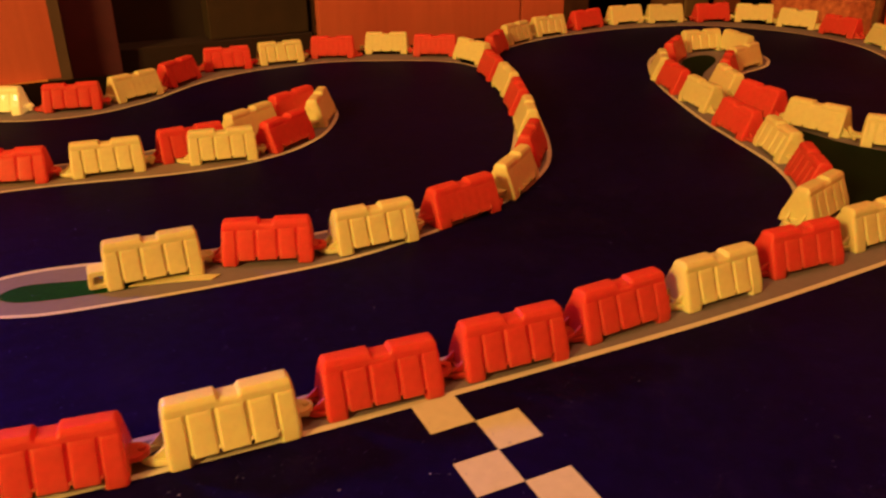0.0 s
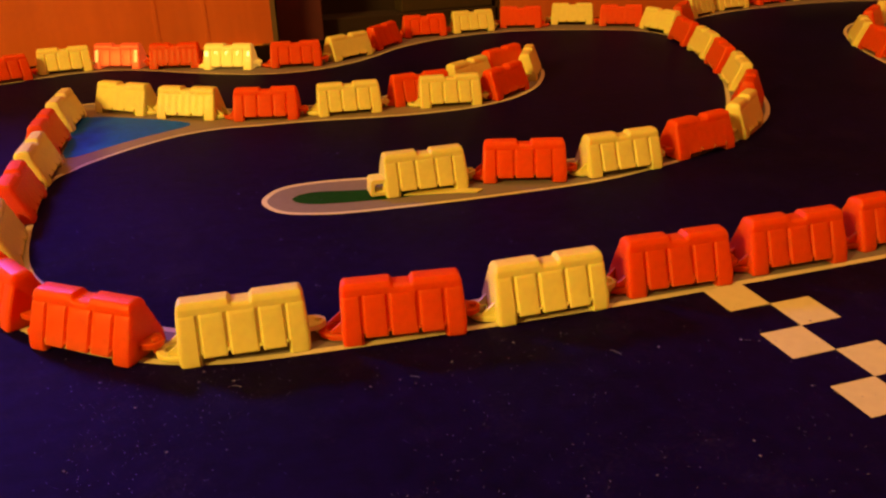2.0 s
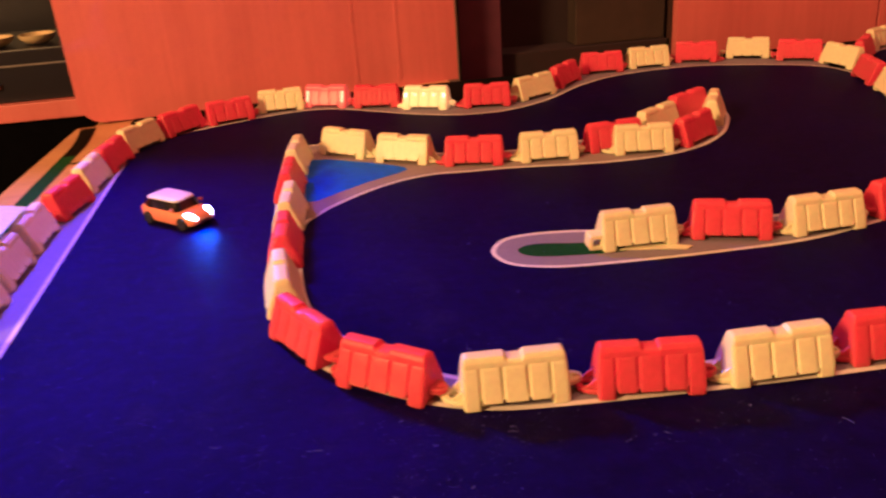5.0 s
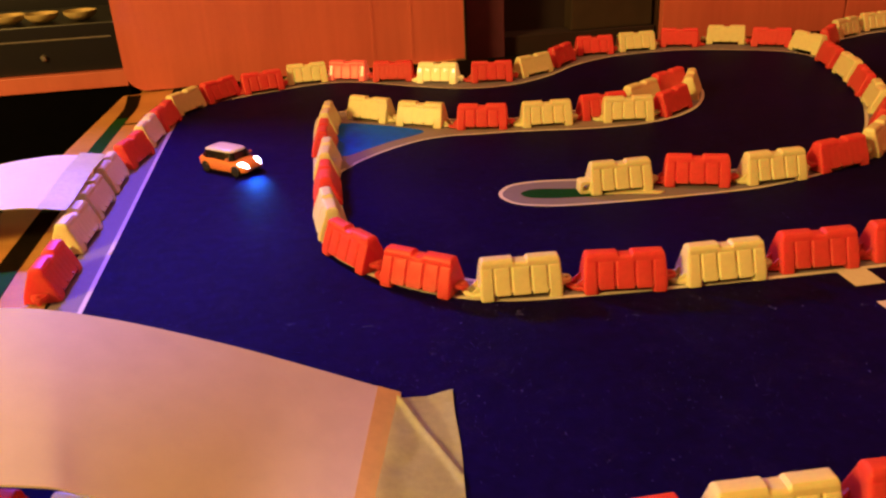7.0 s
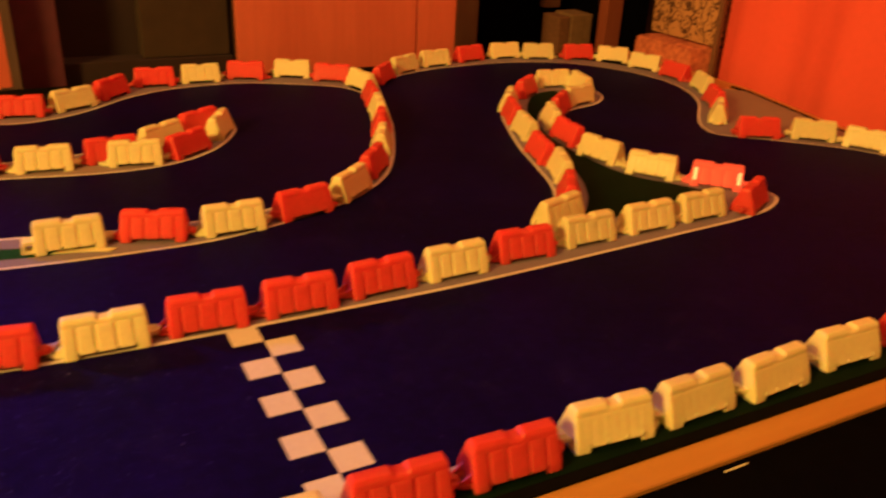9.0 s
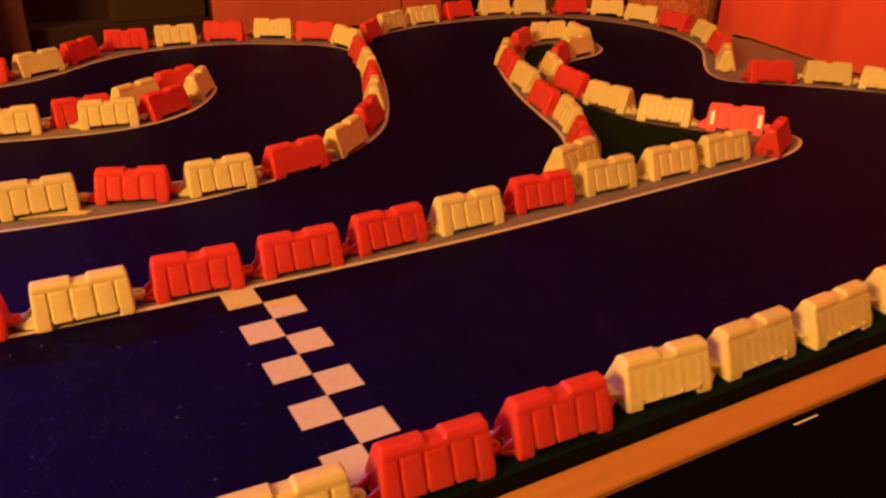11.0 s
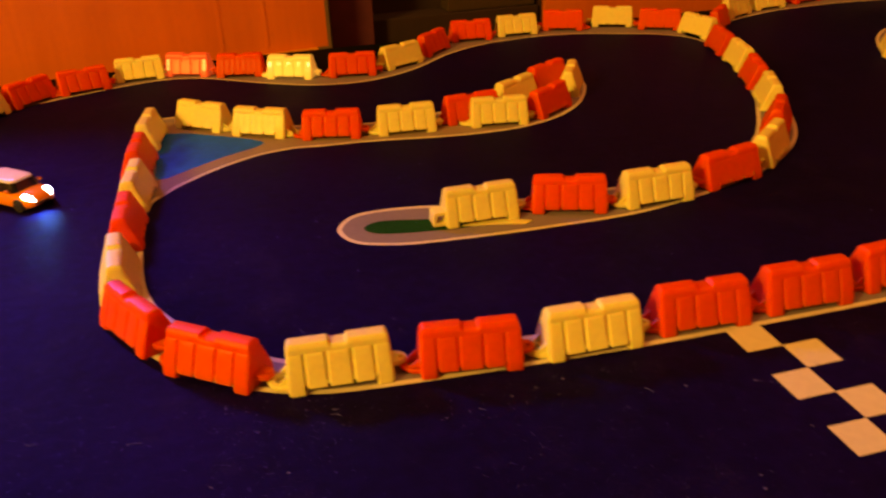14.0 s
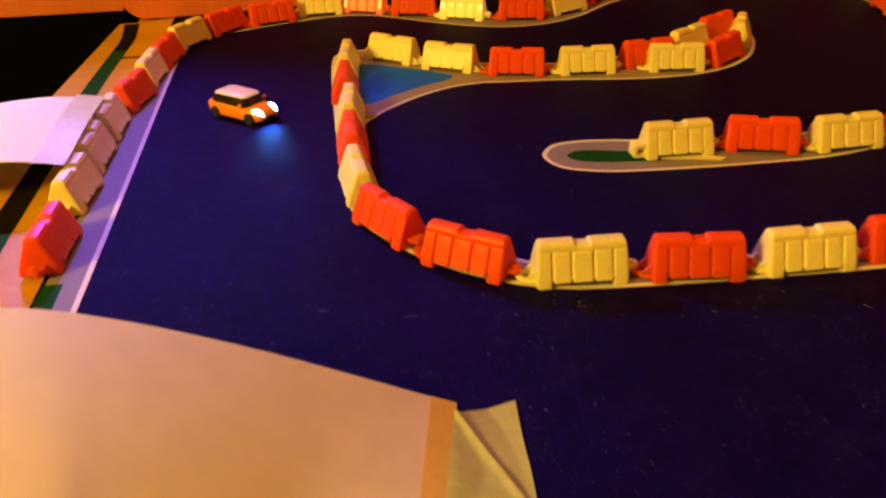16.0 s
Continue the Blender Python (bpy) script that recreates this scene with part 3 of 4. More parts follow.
        rings.append(ring)
    return loft(rings)


def add_to(bm, other):
    """Joins a second bmesh into bm."""
    data = bpy.data.meshes.new("scratch")
    other.to_mesh(data)
    other.free()
    bm.from_mesh(data)
    bpy.data.meshes.remove(data)
    return bm


def barrier_loop():
    """The low ring plate at one end, with two gussets that rise to the body."""
    x0 = -LENGTH / 2 + 0.06
    bm = bmesh.new()
    outer = [(x0, -0.40), (x0 - 0.26, -0.34), (x0 - 0.47, -0.18), (x0 - 0.53, 0.0), (x0 - 0.47, 0.18), (x0 - 0.26, 0.34), (x0, 0.40)]
    hole = [(x0 - 0.10, -0.16), (x0 - 0.26, -0.15), (x0 - 0.34, -0.09), (x0 - 0.37, 0.0), (x0 - 0.34, 0.09), (x0 - 0.26, 0.15), (x0 - 0.10, 0.16)]
    rows = []
    for z, k in ((0.03, 0.96), (0.06, 1.0), (0.13, 1.0), (0.16, 0.96)):
        rows.append(([bm.verts.new((x0 + (x - x0) * k, y * k, z)) for x, y in outer], [bm.verts.new((x, y, z)) for x, y in hole]))
    n = len(outer)
    for a, b in (rows[0], rows[-1]):
        for i in range(n - 1):
            bm.faces.new((a[i], a[i + 1], b[i + 1], b[i]))
        bm.faces.new((a[0], b[0], b[-1], a[-1]))
    for lower, upper in zip(rows, rows[1:]):
        for k in (0, 1):
            for i in range(n):
                j = (i + 1) % n
                bm.faces.new((lower[k][i], lower[k][j], upper[k][j], upper[k][i]))
    for side in (-1, 1):
        ring = [(x0 + 0.02, 0.12), (x0 + 0.02, 0.46), (x0 - 0.10, 0.34), (x0 - 0.28, 0.19), (x0 - 0.30, 0.12)]
        add_to(bm, loft([[(x, side * (0.22 + w - 0.10 * (x0 - x)), z) for x, z in ring] for w in (0.0, 0.07)]))
    return bm


def barrier_eye():
    """An upright square eye, on the barrier that ends the hairpin wall."""
    x0 = -LENGTH / 2 + 0.04
    outer = [(x0 + 0.04, 0.03), (x0 - 0.42, 0.03), (x0 - 0.47, 0.09), (x0 - 0.44, 0.50), (x0 - 0.38, 0.55), (x0 + 0.04, 0.55)]
    hole = [(x0 - 0.06, 0.17), (x0 - 0.30, 0.17), (x0 - 0.33, 0.20), (x0 - 0.31, 0.37), (x0 - 0.28, 0.40), (x0 - 0.06, 0.40)]
    bm = bmesh.new()
    rows = [([bm.verts.new((x, y, z)) for x, z in outer], [bm.verts.new((x, y, z)) for x, z in hole]) for y in (-0.40, 0.18)]
    n = len(outer)
    for a, b in rows:
        for i in range(n):
            j = (i + 1) % n
            bm.faces.new((a[i], a[j], b[j], b[i]))
    for k in (0, 1):
        for i in range(n):
            j = (i + 1) % n
            bm.faces.new((rows[0][k][i], rows[0][k][j], rows[1][k][j], rows[1][k][i]))
    bmesh.ops.recalc_face_normals(bm, faces=bm.faces)
    bmesh.ops.bevel(bm, geom=bm.edges[:], offset=0.02, segments=1, affect="EDGES")
    return bm


def barrier_tongue():
    """The higher tab with a peg at the other end."""
    x0 = LENGTH / 2 - 0.05
    plan = [(x0, -0.26), (x0 + 0.24, -0.22), (x0 + 0.38, -0.10), (x0 + 0.40, 0.0), (x0 + 0.38, 0.10), (x0 + 0.24, 0.22), (x0, 0.26)]
    bm = loft([[(x, y, z) for x, y in plan] for z in (0.235, 0.255, 0.335, 0.355)])
    peg = [(x0 + 0.25 + 0.08 * math.cos(a), 0.08 * math.sin(a)) for a in np.linspace(0, 2 * math.pi, 9)[:-1]]
    return add_to(bm, loft([[(x, y, z) for x, y in peg] for z in (0.08, 0.42)]))


def barrier_spots():
    """Small patches of stronger emission on the panels, with no bulb behind them."""
    bm = bmesh.new()
    for x0, x1 in ((-1.18, -1.02), (-0.66, -0.52), (-0.10, 0.06), (0.50, 0.64), (1.04, 1.16)):
        depth = [0.545 - (z - 0.30) * 0.400 - 0.002 for z in (0.66, 0.88)]
        a = [bm.verts.new(p) for p in ((x0, -depth[0], 0.66), (x1, -depth[0], 0.66), (x1, -depth[1], 0.88), (x0, -depth[1], 0.88))]
        b = [bm.verts.new(p.co + Vector((0, -0.014, 0))) for p in a]
        bm.faces.new(b)
        for i in range(4):
            j = (i + 1) % 4
            bm.faces.new((a[i], a[j], b[j], b[i]))
    return bm


def barrier_window(tall):
    """The glowing panels between the grooves; in the red barriers they are only narrow streaks."""
    bm = bmesh.new()
    low, high = (0.40, 0.90) if tall else (0.34, 0.92)
    for x0, x1 in ((-1.22, -0.92), (-0.76, -0.42), (-0.24, 0.24), (0.42, 0.78), (0.96, 1.22)):
        if not tall:
            middle = (x0 + x1) / 2
            x0, x1 = middle - 0.085, middle + 0.085
        depth = [0.545 - (z - 0.30) * 0.400 - 0.002 for z in (low, high)]
        a = [bm.verts.new(p) for p in ((x0, -depth[0], low), (x1, -depth[0], low), (x1, -depth[1], high), (x0, -depth[1], high))]
        b = [bm.verts.new(p.co + Vector((0, -0.008, 0))) for p in a]
        bm.faces.new(b)
        for i in range(4):
            j = (i + 1) % 4
            bm.faces.new((a[i], a[j], b[j], b[i]))
    return bm


def barriers():
    body, loop, tongue = {}, {}, {}
    glow = {"Y": finish(barrier_window(True), "glow_pane", GLOW), "R": finish(barrier_window(False), "glow_pane", GLOW_RED)}
    for key, mat in (("y", IVORY), ("r", RED), ("Y", LIT_IVORY), ("R", LIT_RED)):
        body[key] = finish(barrier_body(), "body", mat, 24)
        loop[key] = finish(barrier_loop(), "hook_loop", mat, 30)
        tongue[key] = finish(barrier_tongue(), "peg_tongue", mat, 35)
    words = {"y": "ivory plastic toy water barrier with ribbed sides and notched top", "r": "red plastic toy water barrier with ribbed sides and notched top",
             "Y": "ivory plastic toy barrier with a glow put into its panels", "R": "red plastic toy barrier with a glow put into its panels"}
    rows = (("left and back wall of the track", ROW_A), ("hairpin wall", ROW_H), ("far right wall", ROW_B), ("loop wall", ROW_L), ("start straight wall", ROW_N),
            ("chicane wall", ROW_D), ("comma island wall", ROW_E), ("front wall", ROW_F))
    spots = finish(barrier_spots(), "hot_spot", GLOW_SPOT)
    eye = finish(barrier_eye(), "end_eye", IVORY, 30)
    dice = random.Random(4)
    for group, row in rows:
        for x, y, heading, key in row:
            ob = thing("toy_barrier", words[key], "barrier", (x, y, 0.036), heading + dice.uniform(-1, 1), group)
            last = row is ROW_H and (x, y) == row[-1][:2]
            for name, data in (("body", body[key]), ("end_eye", eye) if last else ("hook_loop", loop[key]), ("peg_tongue", tongue[key])):
                new(name, data).parent = ob
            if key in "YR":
                new("glow_pane", glow[key]).parent = ob
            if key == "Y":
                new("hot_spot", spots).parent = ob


# ---- the card ramp and the paper sheet ----
def ramp():
    t = thing("card_ramp", "curved cream card ramp taped down onto the mat", "ramp")
    far = spline([(-15.3, 0.06), (-17.5, 1.14), (-19.6, 2.12), (-22.1, 3.1), (-24.2, 3.6), (-27.5, 3.7), (-31.0, 3.2), (-35.0, 1.0), (-37.0, -0.06)], 6)
    near = spline([(-16.3, 0.06), (-18.55, 0.58), (-20.2, 1.32), (-21.6, 2.02), (-22.6, 2.42), (-26.0, 3.0), (-30.0, 2.8), (-35.0, 1.0), (-37.0, -0.06)], 6)

    def sheet(start, stop, lift, thick, y0=0.0, y1=1.0):
        rings = []
        for a, b in list(zip(far, near))[start:stop]:
            ring = []
            for s in np.linspace(y0, y1, 9):
                x, z = a.x + (b.x - a.x) * s, a.y + (b.y - a.y) * s + 0.12 * math.sin(math.pi * s) * min(1, (-15 - a.x) / 5)
                far_y = -2.48 + 0.30 * min(1, max(0, (-16 - a.x) / 8))
                ring.append((x, far_y + (-7.2 - far_y) * s, z + lift))
            rings.append(ring + [(x, y, z - thick) for x, y, z in reversed(ring)])
        return loft(rings)

    part("deck", sheet(0, None, 0, 0.05), CARD, t, "cream card deck", smooth=40)
    part("tape_band", sheet(0, 3, 0.02, 0.012), YTAPE, t, "yellow masking tape along the foot", smooth=40)
    legs = ((-27.2, -3.2), (-27.2, -6.2))
    for x, y in legs:
        part("prop", box(x - 0.5, x + 0.5, y - 0.5, y + 0.5, -0.09, 2.95, 0.05), CARD, t, "cream card prop")
    # wrinkled clear tape over the foot
    bm = bmesh.new()
    nx, ny = 36, 48
    grid = []
    for i in range(nx + 1):
        line = []
        for j in range(ny + 1):
            u, v = i / nx, j / ny
            x = (-15.45 - 1.0 * v) * (1 - u) + (-13.98 - 0.42 * v - 0.02 * math.sin(9 * v)) * u
            y = -3.05 - 4.12 * v + 0.42 * u * (1 - v)
            z = 0.24 * (1 - u) ** 2 + 0.04 + 0.10 * abs(noise.noise((x * 0.9, y * 0.55, 3.0))) + 0.10 * math.exp(-((u - 0.02 - 1.25 * v ** 0.85) / 0.045) ** 2)
            line.append(bm.verts.new((x, y, z)))
        grid.append(line)
    for i in range(nx):
        for j in range(ny):
            bm.faces.new((grid[i][j], grid[i + 1][j], grid[i + 1][j + 1], grid[i][j + 1]))
    bmesh.ops.solidify(bm, geom=bm.faces[:], thickness=0.012)
    part("clear_tape", bm, CLEARTAPE, t, "wrinkled yellowed clear tape", smooth=60)


def paper_sheet():
    t = thing("paper_sheet", "white paper strip taped over the edge barriers", "paper")
    line = spline([(-26.35, 1.40), (-27.4, 1.56), (-29.0, 1.62), (-31.5, 1.3), (-34.0, 0.2), (-36.0, -1.4)], 6)

    def sheet(start, stop, lift, y0, y1, thick):
        rings = []
        for p in line[start:stop]:
            low = [(p.x, y, p.y + lift + 0.05 * math.sin(y)) for y in np.linspace(y0, y1, 7)]
            rings.append(low + [(x, y, z - thick) for x, y, z in reversed(low)])
        return loft(rings)

    part("sheet", sheet(3, None, 0, 10.2, 16.6, 0.03), PAPER, t, smooth=40)
    part("tape_end", sheet(0, 7, 0.03, 10.0, 16.8, 0.012), CLEARTAPE, t, "yellowed clear tape", smooth=40)


def plastic_strip():
    # flat ivory wedge added below the panels of the last hairpin barrier
    outline = [Vector(p) for p in ((-5.75, 9.36), (-4.6, 9.10), (-3.62, 8.80), (-3.36, 8.98), (-4.2, 9.40), (-5.3, 9.60))]
    single("plastic_strip", patch(outline, 0.056, 0.035), IVORY, "thin flat ivory wedge under the front of a barrier", "strip")


def ribbon():
    t = thing("ribbon", "green flat ribbon lying on the table, its shaded stretches coloured near black", "ribbon")

    def length(rows):
        """A flat strip through rows of y, middle and half width."""
        line = spline(rows, 6)
        return loft([[(x - w, y, -0.098), (x + w, y, -0.098), (x + w, y, -0.07), (x - w, y, -0.07)] for y, x, w in line])

    part("green_length", length([(1.0, -28.1, 0.42), (5.0, -28.25, 0.42), (8.2, -28.35, 0.42)]), RIBBON, t)
    part("shaded_length", length([(8.2, -28.35, 0.42), (11.0, -28.36, 0.42), (14.0, -28.36, 0.42)]), RIBBON_SHADE, t, "ribbon stretch with shade put into its colour")
    part("green_length", length([(14.0, -28.36, 0.42), (22.8, -28.34, 0.38), (26.0, -28.27, 0.37), (28.6, -28.2, 0.36)]), RIBBON, t)
    part("shaded_length", length([(28.6, -28.2, 0.36), (31.0, -28.16, 0.38), (34.2, -28.5, 0.42)]), RIBBON_SHADE, t, "ribbon stretch with shade put into its colour")


# ---- the toy car ----
def car():
    c = thing("toy_car", "orange toy hatchback with cream roof and lit headlights", "car", (-21.0, 17.05, 0.02), -42)

    def ring(x, w, z0, z1, crown=0.05):
        return [(x, -w * 0.92, z0), (x, -w, z0 + 0.10), (x, -w, (z0 + z1) / 2), (x, -w * 0.95, z1 - 0.07), (x, -w * 0.82, z1), (x, -w * 0.4, z1 + crown * 0.8), (x, 0, z1 + crown),
                (x, w * 0.4, z1 + crown * 0.8), (x, w * 0.82, z1), (x, w * 0.95, z1 - 0.07), (x, w, (z0 + z1) / 2), (x, w, z0 + 0.10), (x, w * 0.92, z0)]

    rows = [(-1.52, 0.50, 0.28, 0.56), (-1.45, 0.60, 0.21, 0.66), (-1.22, 0.67, 0.16, 0.72), (-0.6, 0.70, 0.14, 0.72), (0.1, 0.70, 0.14, 0.70), (0.55, 0.69, 0.14, 0.67),
            (0.95, 0.67, 0.15, 0.62), (1.28, 0.61, 0.18, 0.54), (1.46, 0.50, 0.22, 0.44), (1.52, 0.38, 0.26, 0.36)]
    part("body", loft([ring(*r) for r in rows]), ORANGE, c, smooth=50)
    cabin = ((-1.32, -0.50), (-1.22, -0.59), (-0.9, -0.64), (0.5, -0.62), (0.70, -0.54), (0.78, -0.40), (0.78, 0.40), (0.70, 0.54), (0.5, 0.62), (-0.9, 0.64), (-1.22, 0.59), (-1.32, 0.50))
    part("cabin_glass", loft([[(x * k - 0.05 * (1 - k), y * k2, z) for x, y in cabin] for z, k, k2 in ((0.66, 1.0, 1.0), (0.84, 0.92, 0.92), (1.0, 0.83, 0.84))]), GLASS, c, "dark tinted glass", smooth=40)
    roof = [(-1.14, -0.36), (-1.10, -0.44), (-0.98, -0.52), (0.42, -0.50), (0.58, -0.42), (0.62, -0.30), (0.62, 0.30), (0.58, 0.42), (0.42, 0.50), (-0.98, 0.52), (-1.10, 0.44), (-1.14, 0.36)]
    part("roof", loft([[(x * k, y * k, z) for x, y in roof] for z, k in ((0.98, 1.0), (1.02, 1.02), (1.07, 0.97), (1.10, 0.84), (1.115, 0.6))]), ROOFPAINT, c, "cream roof", smooth=60)
    for x in (-0.98, 0.92):
        for y in (-0.64, 0.64):
            w = part("wheel", loft([[(x + r * math.cos(a), y + s, 0.25 + r * math.sin(a)) for a in np.linspace(0, 2 * math.pi, 25)[:-1]]
                                    for s, r in ((-0.09, 0.20), (-0.07, 0.25), (0.07, 0.25), (0.09, 0.20))]), TYRE, c, "black tyre", smooth=40)
            out = 0.1 if y > 0 else -0.1
            part("rim", loft([[(x + r * math.cos(a), y + s, 0.25 + r * math.sin(a)) for a in np.linspace(0, 2 * math.pi, 17)[:-1]]
                              for s, r in ((out * 0.7, 0.15), (out * 1.02, 0.14), (out * 0.9, 0.05))]), RIM, w, "grey rim", smooth=40)
    for side in (-1, 1):
        # long swept-back lamps over the wings
        lens = []
        for k in np.linspace(0, 1, 9):
            f = math.sin(math.pi * min(max(k, 0.03), 0.97)) ** 0.6
            x = 0.98 + 0.52 * k
            y = side * (0.50 - 0.12 * k)
            z = 0.585 - 0.17 * k * k
            lens.append([(x, y + 0.155 * f * math.cos(a), z + 0.085 * f * math.sin(a)) for a in np.linspace(0, 2 * math.pi, 15)[:-1]])
        part("headlight", loft(lens), HEADLIGHT, c, "bright white headlight", smooth=60)
        part("tail_light", box(-1.54, -1.43, side * 0.46 - 0.09, side * 0.46 + 0.09, 0.40, 0.58, 0.03), TAIL, c, "red tail light")
        part("mirror", box(0.46, 0.60, side * 0.72 - 0.07, side * 0.72 + 0.07, 0.70, 0.82, 0.04), ORANGE, c)
    part("grille", box(1.38, 1.525, -0.26, 0.26, 0.25, 0.34, 0.03), GLASS, c, "dark grille")
    part("sill", box(-1.25, 1.25, -0.62, 0.62, 0.10, 0.19, 0.04), TYRE, c, "black underbody")
    beam = bpy.data.lights.new("headlight_beam", "SPOT")
    beam.energy, beam.color, beam.spot_size, beam.spot_blend, beam.shadow_soft_size = 0.24, (0.05, 0.26, 1.0), radians(84), 0.8, 0.006
    ob = new("headlight_beam", beam)
    base = c.matrix_world
    ob.matrix_world = look(base @ (Vector((1.56, -0.1, 0.40)) * U), base @ (Vector((1.9, -0.55, 0)) * U))


# ---- what stands round the table ----
def cabinets():
    c = thing("cabinet", "tall orange wood veneer cabinet with a rounded lower corner", "cabinet", (-6.3, 37.4, -0.1), 6.8)
    front = [(0.0, 0.0), (0.0, 46.0), (-22.8, 46.0), (-22.8, 1.45)] + [(-21.5 - 1.3 * math.sin(a), 0.14 + 1.30 * (1 - math.cos(a))) for a in np.linspace(1.5, 0.1, 8)] + [(-19.0, 0.06), (-16.0, 0.02)]
    part("door", loft([[(x, y, z) for x, z in front] for y in (0.0, 0.35, 1.6)]), PANEL, c, "orange wood door panel")
    for x in (-6.6, -3.9):
        part("joint", box(x, x + 0.22, -0.03, 0.02, 0.4, 45, 0.012), PANEL, c, "raised vertical moulding")
    # black strip added as the shadow line between door and table
    part("gap_shade", box(-21.4, -0.3, 0.36, 1.55, 0.0, 0.75), BLACK, c, "black strip standing in for the shade under the door")
    part("carcass", box(-22.2, -0.2, 1.7, 6.0, 0.0, 45), DARKWOOD, c)
    p = thing("plum_side_panel", "dark plum side panel beside the cabinet", "panel")
    part("board", box(-5.7, -2.9, 39.6, 40.4, -40, 46, 0.05), PLUM, p)
    r = thing("dark_recess", "shelf recess between two cabinets, its darkness put into the colours", "recess")
    part("back", box(-2.9, 9.2, 43.0, 43.4, -40, 46), SHADEPLUM, r)
    part("base_board", box(-2.9, 9.1, 40.6, 42.9, -40, 0.5, 0.05), SHADEPLUM, r)
    part("inner_box", box(2.6, 9.0, 41.0, 42.9, 0.52, 20, 0.1), SHADEBROWN, r, "olive brown box darkened for the shade of the recess")
    w = thing("wardrobe", "orange wood veneer wardrobe front", "wardrobe")
    part("door", box(9.3, 24.2, 39.7, 40.4, -40, 46, 0.06), PANEL, w, "orange wood door")
    part("door", box(24.35, 27.9, 39.7, 40.4, -40, 46, 0.06), PANEL, w, "orange wood door")
    part("post", box(27.95, 30.0, 39.6, 40.6, -40, 46, 0.06), DARKWOOD, w, "dark brown post")
    part("carcass", box(9.3, 30.0, 40.7, 44.0, -40, 46), DARKWOOD, w)


def sideboard():
    s = thing("sideboard", "dark sideboard with an orange wooden front edge", "sideboard")
    part("edge_plank", box(-52, -30.9, 43.9, 46.0, -1.5, -0.3, 0.06), PANEL, s, "orange wooden edge plank")
    part("body", box(-52, -30.9, 44.2, 58.0, -40, -1.5), BLACK, s)
    # board added to cover the lit wall, so the background stays dark
    part("back_board", box(-60, -28.6, 58.1, 58.6, -40, 60), STEREO, s, "added blue-black board darkening the background over the unit")
    a = thing("stereo_unit", "black stereo unit on the sideboard", "stereo")
    part("case", box(-51, -31.0, 44.6, 54.0, -0.3, 3.2, 0.1), STEREO, a)
    part("trim_line", box(-51, -31.6, 44.52, 44.62, 2.1, 2.2), STEEL, a, "thin grey trim line")
    part("knob", loft([[(-36.6 + r * math.cos(t), y, 0.9 + r * math.sin(t)) for t in np.linspace(0, 2 * math.pi, 13)[:-1]] for y, r in ((44.62, 0.26), (44.4, 0.24), (44.3, 0.16))]), STEEL, a, "grey knob")
    for x, y in ((-39.0, 46.6), (-36.6, 46.4), (-33.9, 46.6)):
        j = thing("brass_bowl", "small shiny brass bowl on the black unit", "bowl", (x, y, 3.2), 0, "brass bowls")
        prof = [(0.45, 0.0), (0.85, 0.16), (1.15, 0.42), (1.22, 0.66), (1.12, 0.66), (0.9, 0.36)]
        part("bowl", loft([[(r * math.cos(t), r * math.sin(t), z) for t in np.linspace(0, 2 * math.pi, 19)[:-1]] for r, z in prof]), BRASS, j, smooth=50)


def folds(y0, y1, x, z0, z1, depth, waves, seed):
    """A hanging cloth with uneven folds, along y."""
    dice = random.Random(seed)
    ph = [dice.uniform(0, 6.28) for _ in range(4)]
    rings = []
    for z in np.linspace(z0, z1, 14):
        line = []
        for y in np.linspace(y0, y1, 110):
            s = (y - y0) / (y1 - y0) * waves * 2 * math.pi
            d = math.sin(s + ph[0] + 0.5 * math.sin(0.37 * s + ph[1])) * (0.65 + 0.35 * math.sin(0.23 * s + ph[2])) + 0.25 * math.sin(2.3 * s + ph[3] + 0.05 * z)
            line.append((x + depth * d, y, z))
        rings.append(line + [(a + 0.12, b, c) for a, b, c in reversed(line)])
    return loft(rings)


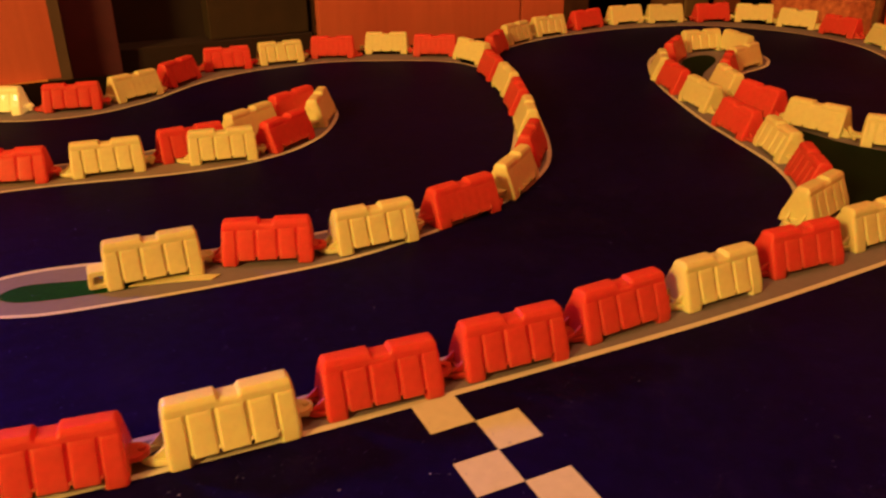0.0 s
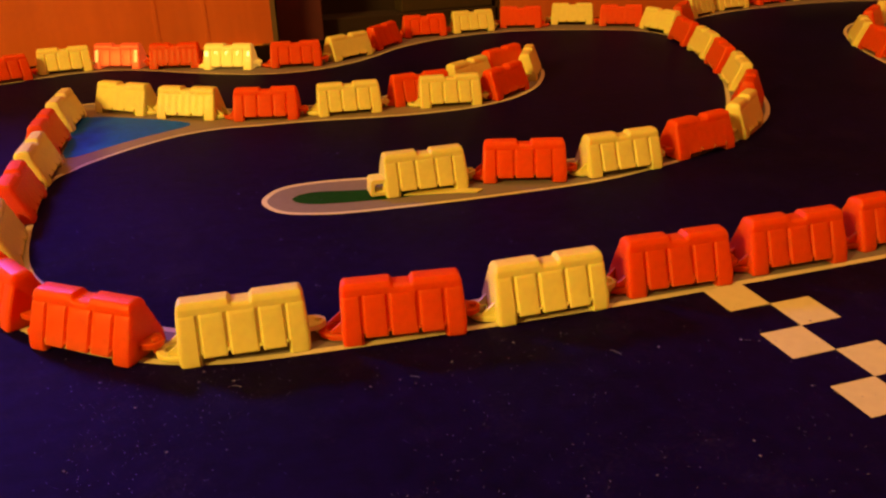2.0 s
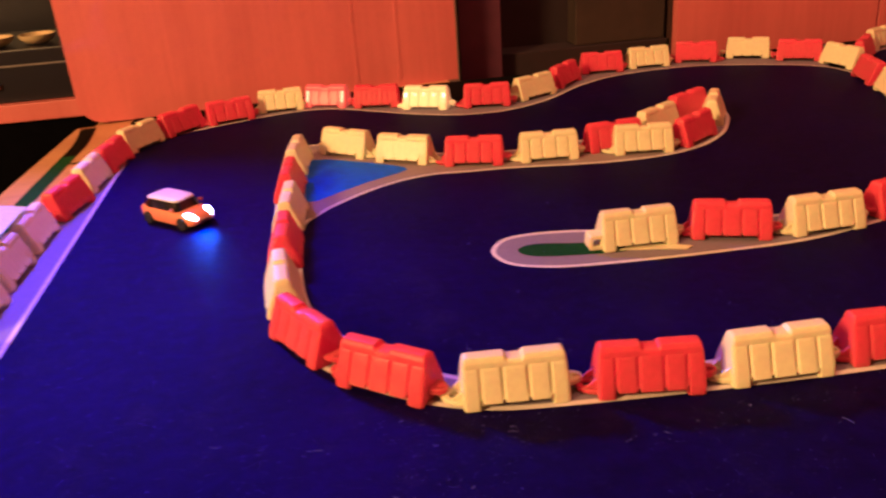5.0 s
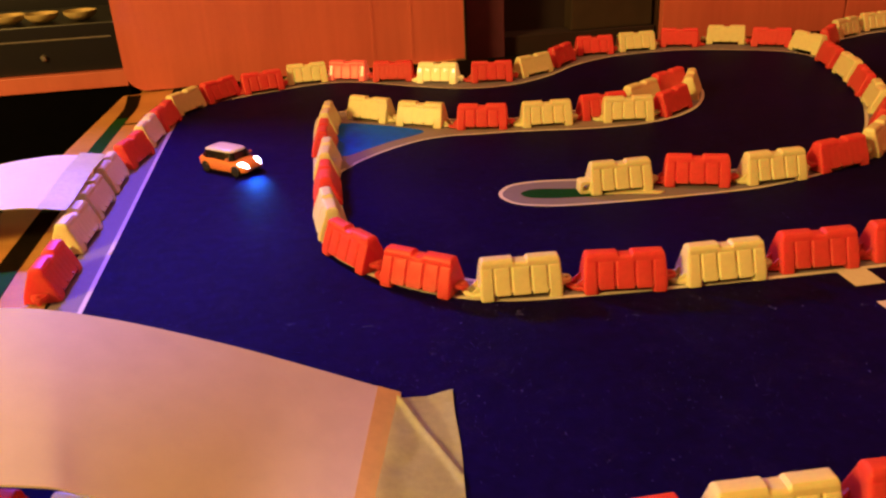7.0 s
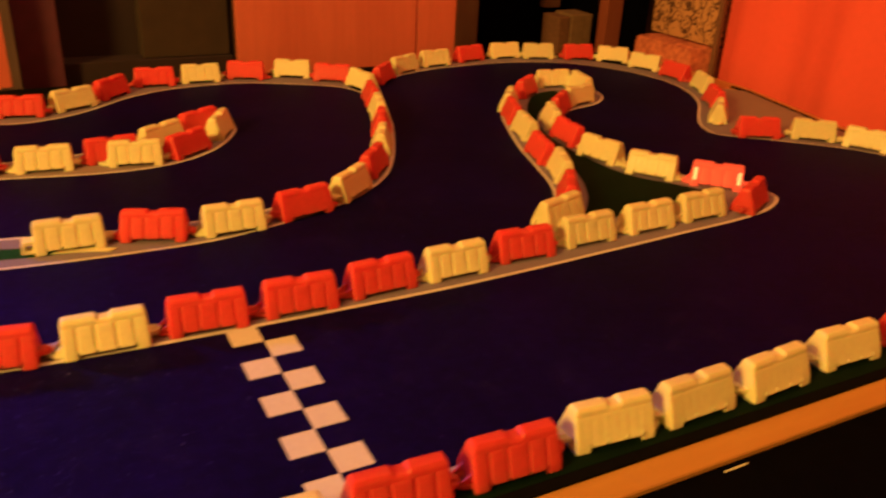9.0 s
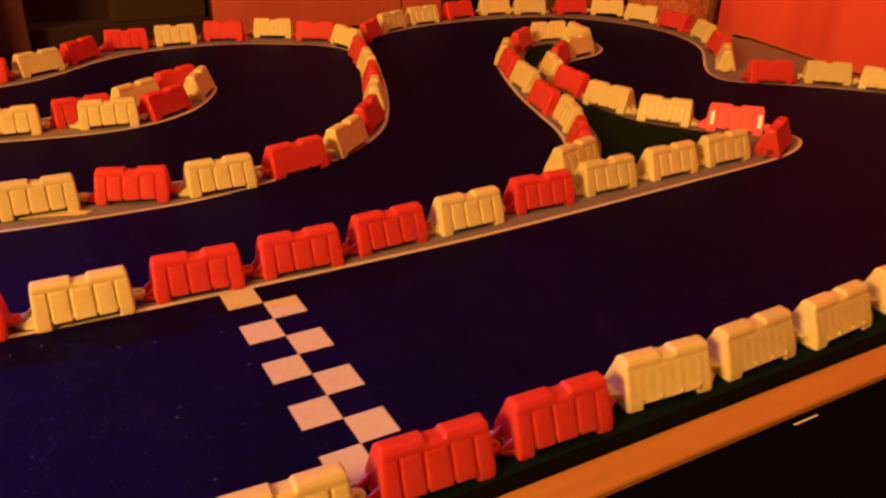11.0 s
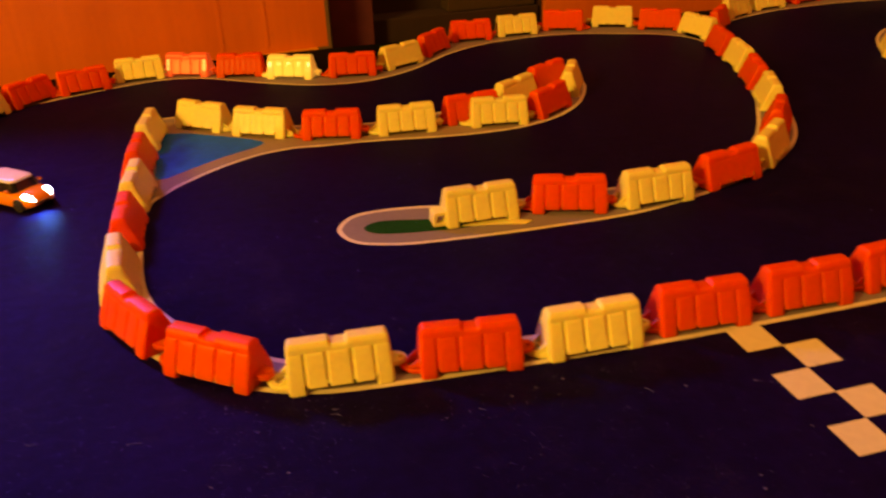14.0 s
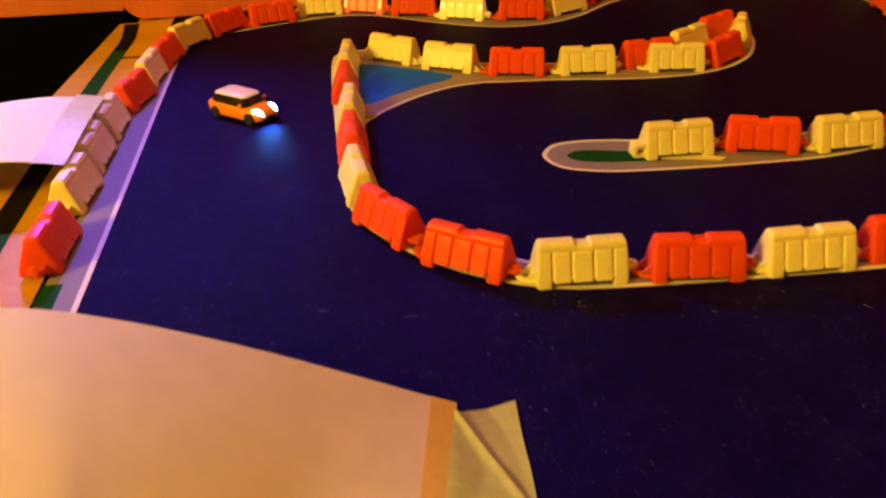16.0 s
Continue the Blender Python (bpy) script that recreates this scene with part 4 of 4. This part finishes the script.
def right_side():
    single("curtain", folds(-40, 28.3, 47.2, -38, 60, 0.45, 9, 3), CURTAIN, "red orange curtain hanging in soft folds", "curtain", smooth=60)
    s = thing("armchair", "patterned armchair with red brown seat beside the table", "armchair")
    part("backrest", box(46.6, 49.0, 28.6, 36.6, 1.6, 14, 0.3), SCROLL, s, "tan scroll patterned cover", smooth=40)
    part("seat", box(44.6, 52.0, 28.9, 36.4, -6.0, 1.5, 0.7), REDCUSHION, s, "red brown seat cushion", smooth=40)
    part("base", box(45.0, 51.6, 29.0, 36.0, -40.0, -6.0, 0.3), DARKWOOD, s)
    single("trim_post", box(46.4, 46.9, 28.0, 28.5, -40, 40, 0.15), CORD, "brown curtain edge cord", "cord", smooth=40)
    d = thing("doorway", "dark open doorway with a red brown wooden frame", "doorway")
    part("frame_post", box(47.0, 48.9, 43.6, 45.0, -40, 60, 0.1), REDWOOD, d, "red brown wood frame post")
    # black slab and sheet put in for the dark of the opening
    part("black_slab", box(48.9, 52.6, 44.0, 45.0, -40, 60, 0.05), BLACK, d, "black slab beside the frame post")
    part("opening_backing", box(30.0, 53.0, 50.0, 51.0, -40, 60), BLACK, d, "black sheet standing in for the unlit opening")
    b = thing("box_on_stool", "tan cloth covered box in the dark doorway", "box")
    part("box", box(43.1, 45.6, 44.0, 47.0, -3.0, 1.9, 0.15), TANCLOTH, b)
    part("flap", box(41.7, 43.0, 44.1, 47.0, -3.0, 1.7, 0.15), CORD, b, "brown side")
    part("stool", box(40.4, 45.8, 43.9, 47.2, -40, -3.0, 0.1), DARKWOOD, b)
    single("hanging_cloth", box(42.6, 44.6, 48.2, 49.2, 1.9, 60, 0.2), CORD, "dim brown cloth hanging in the dark doorway", "cloth", smooth=40)
    # invented block: its black fills the dark past the table edge, under the stick
    n = thing("bench", "added black block filling the dark in front of the table", "bench")
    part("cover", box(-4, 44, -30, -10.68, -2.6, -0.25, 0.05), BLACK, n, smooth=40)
    part("frame", box(-3, 43, -29, -12.5, -40, -2.6), DARKWOOD, n)
    single("white_stick", loft([[(9.6 + 0.5 * x, -10.9 + y, -0.215 + z) for y, z in ((-0.03, 0), (0, 0.03), (0.03, 0), (0, -0.03))] for x in (0, 0.1, 1.5, 1.6)]), PAPER, "thin white stick on the black block", "stick")


def dust():
    dice = random.Random(11)
    bm = bmesh.new()
    count = 0
    while count < 6400:
        if dice.random() < 0.55:
            x, y = dice.gauss(-12, 7), dice.gauss(-1.5, 4.0)
        else:
            x, y = dice.uniform(-24.5, 12), dice.uniform(-7.5, 16)
        if not (-24.6 < x < 30 and -7.8 < y < 30) or noise.noise((x * 0.35, y * 0.35, 2.0)) < dice.uniform(-0.5, 0.2):
            continue
        count += 1
        r = dice.choice((0.005, 0.006, 0.007, 0.008, 0.010, 0.012, 0.015, 0.017)) * (2.2 if dice.random() < 0.03 else 1)
        a = dice.uniform(0, 3.14)
        pts = [(x + r * k * math.cos(a + t), y + r * math.sin(a + t), 0.021 + h) for t, k, h in ((0, 1.4, 0), (2.1, 1, 0.01), (4.2, 1, 0))]
        top = bm.verts.new((x, y, 0.022 + r * 0.8))
        v = [bm.verts.new(p) for p in pts]
        for i in range(3):
            bm.faces.new((v[i], v[(i + 1) % 3], top))
    for _ in range(10):  # short fibres
        x, y, a, bend = dice.gauss(-13, 5), dice.gauss(-1.5, 2.5), dice.uniform(0, 6.28), dice.uniform(-1.2, 1.2)
        long, last = dice.uniform(0.15, 0.4), None
        for k in range(7):
            px, py = x + long * k / 6 * math.cos(a + bend * k / 6), y + long * k / 6 * math.sin(a + bend * k / 6)
            row = [bm.verts.new((px - 0.0018 * math.sin(a), py + 0.0018 * math.cos(a), 0.022)), bm.verts.new((px, py, 0.034)), bm.verts.new((px + 0.0018 * math.sin(a), py - 0.0018 * math.cos(a), 0.022))]
            if last:
                bm.faces.new((last[0], row[0], row[1], last[1])), bm.faces.new((last[1], row[1], row[2], last[2]))
            last = row
    single("dust", bm, DUST, "pale dust specks and fibres scattered on the mat", "dust", kind="stuff")


room()
table()
race_mat()
barriers()
ramp()
paper_sheet()
plastic_strip()
ribbon()
car()
cabinets()
sideboard()
right_side()
dust()
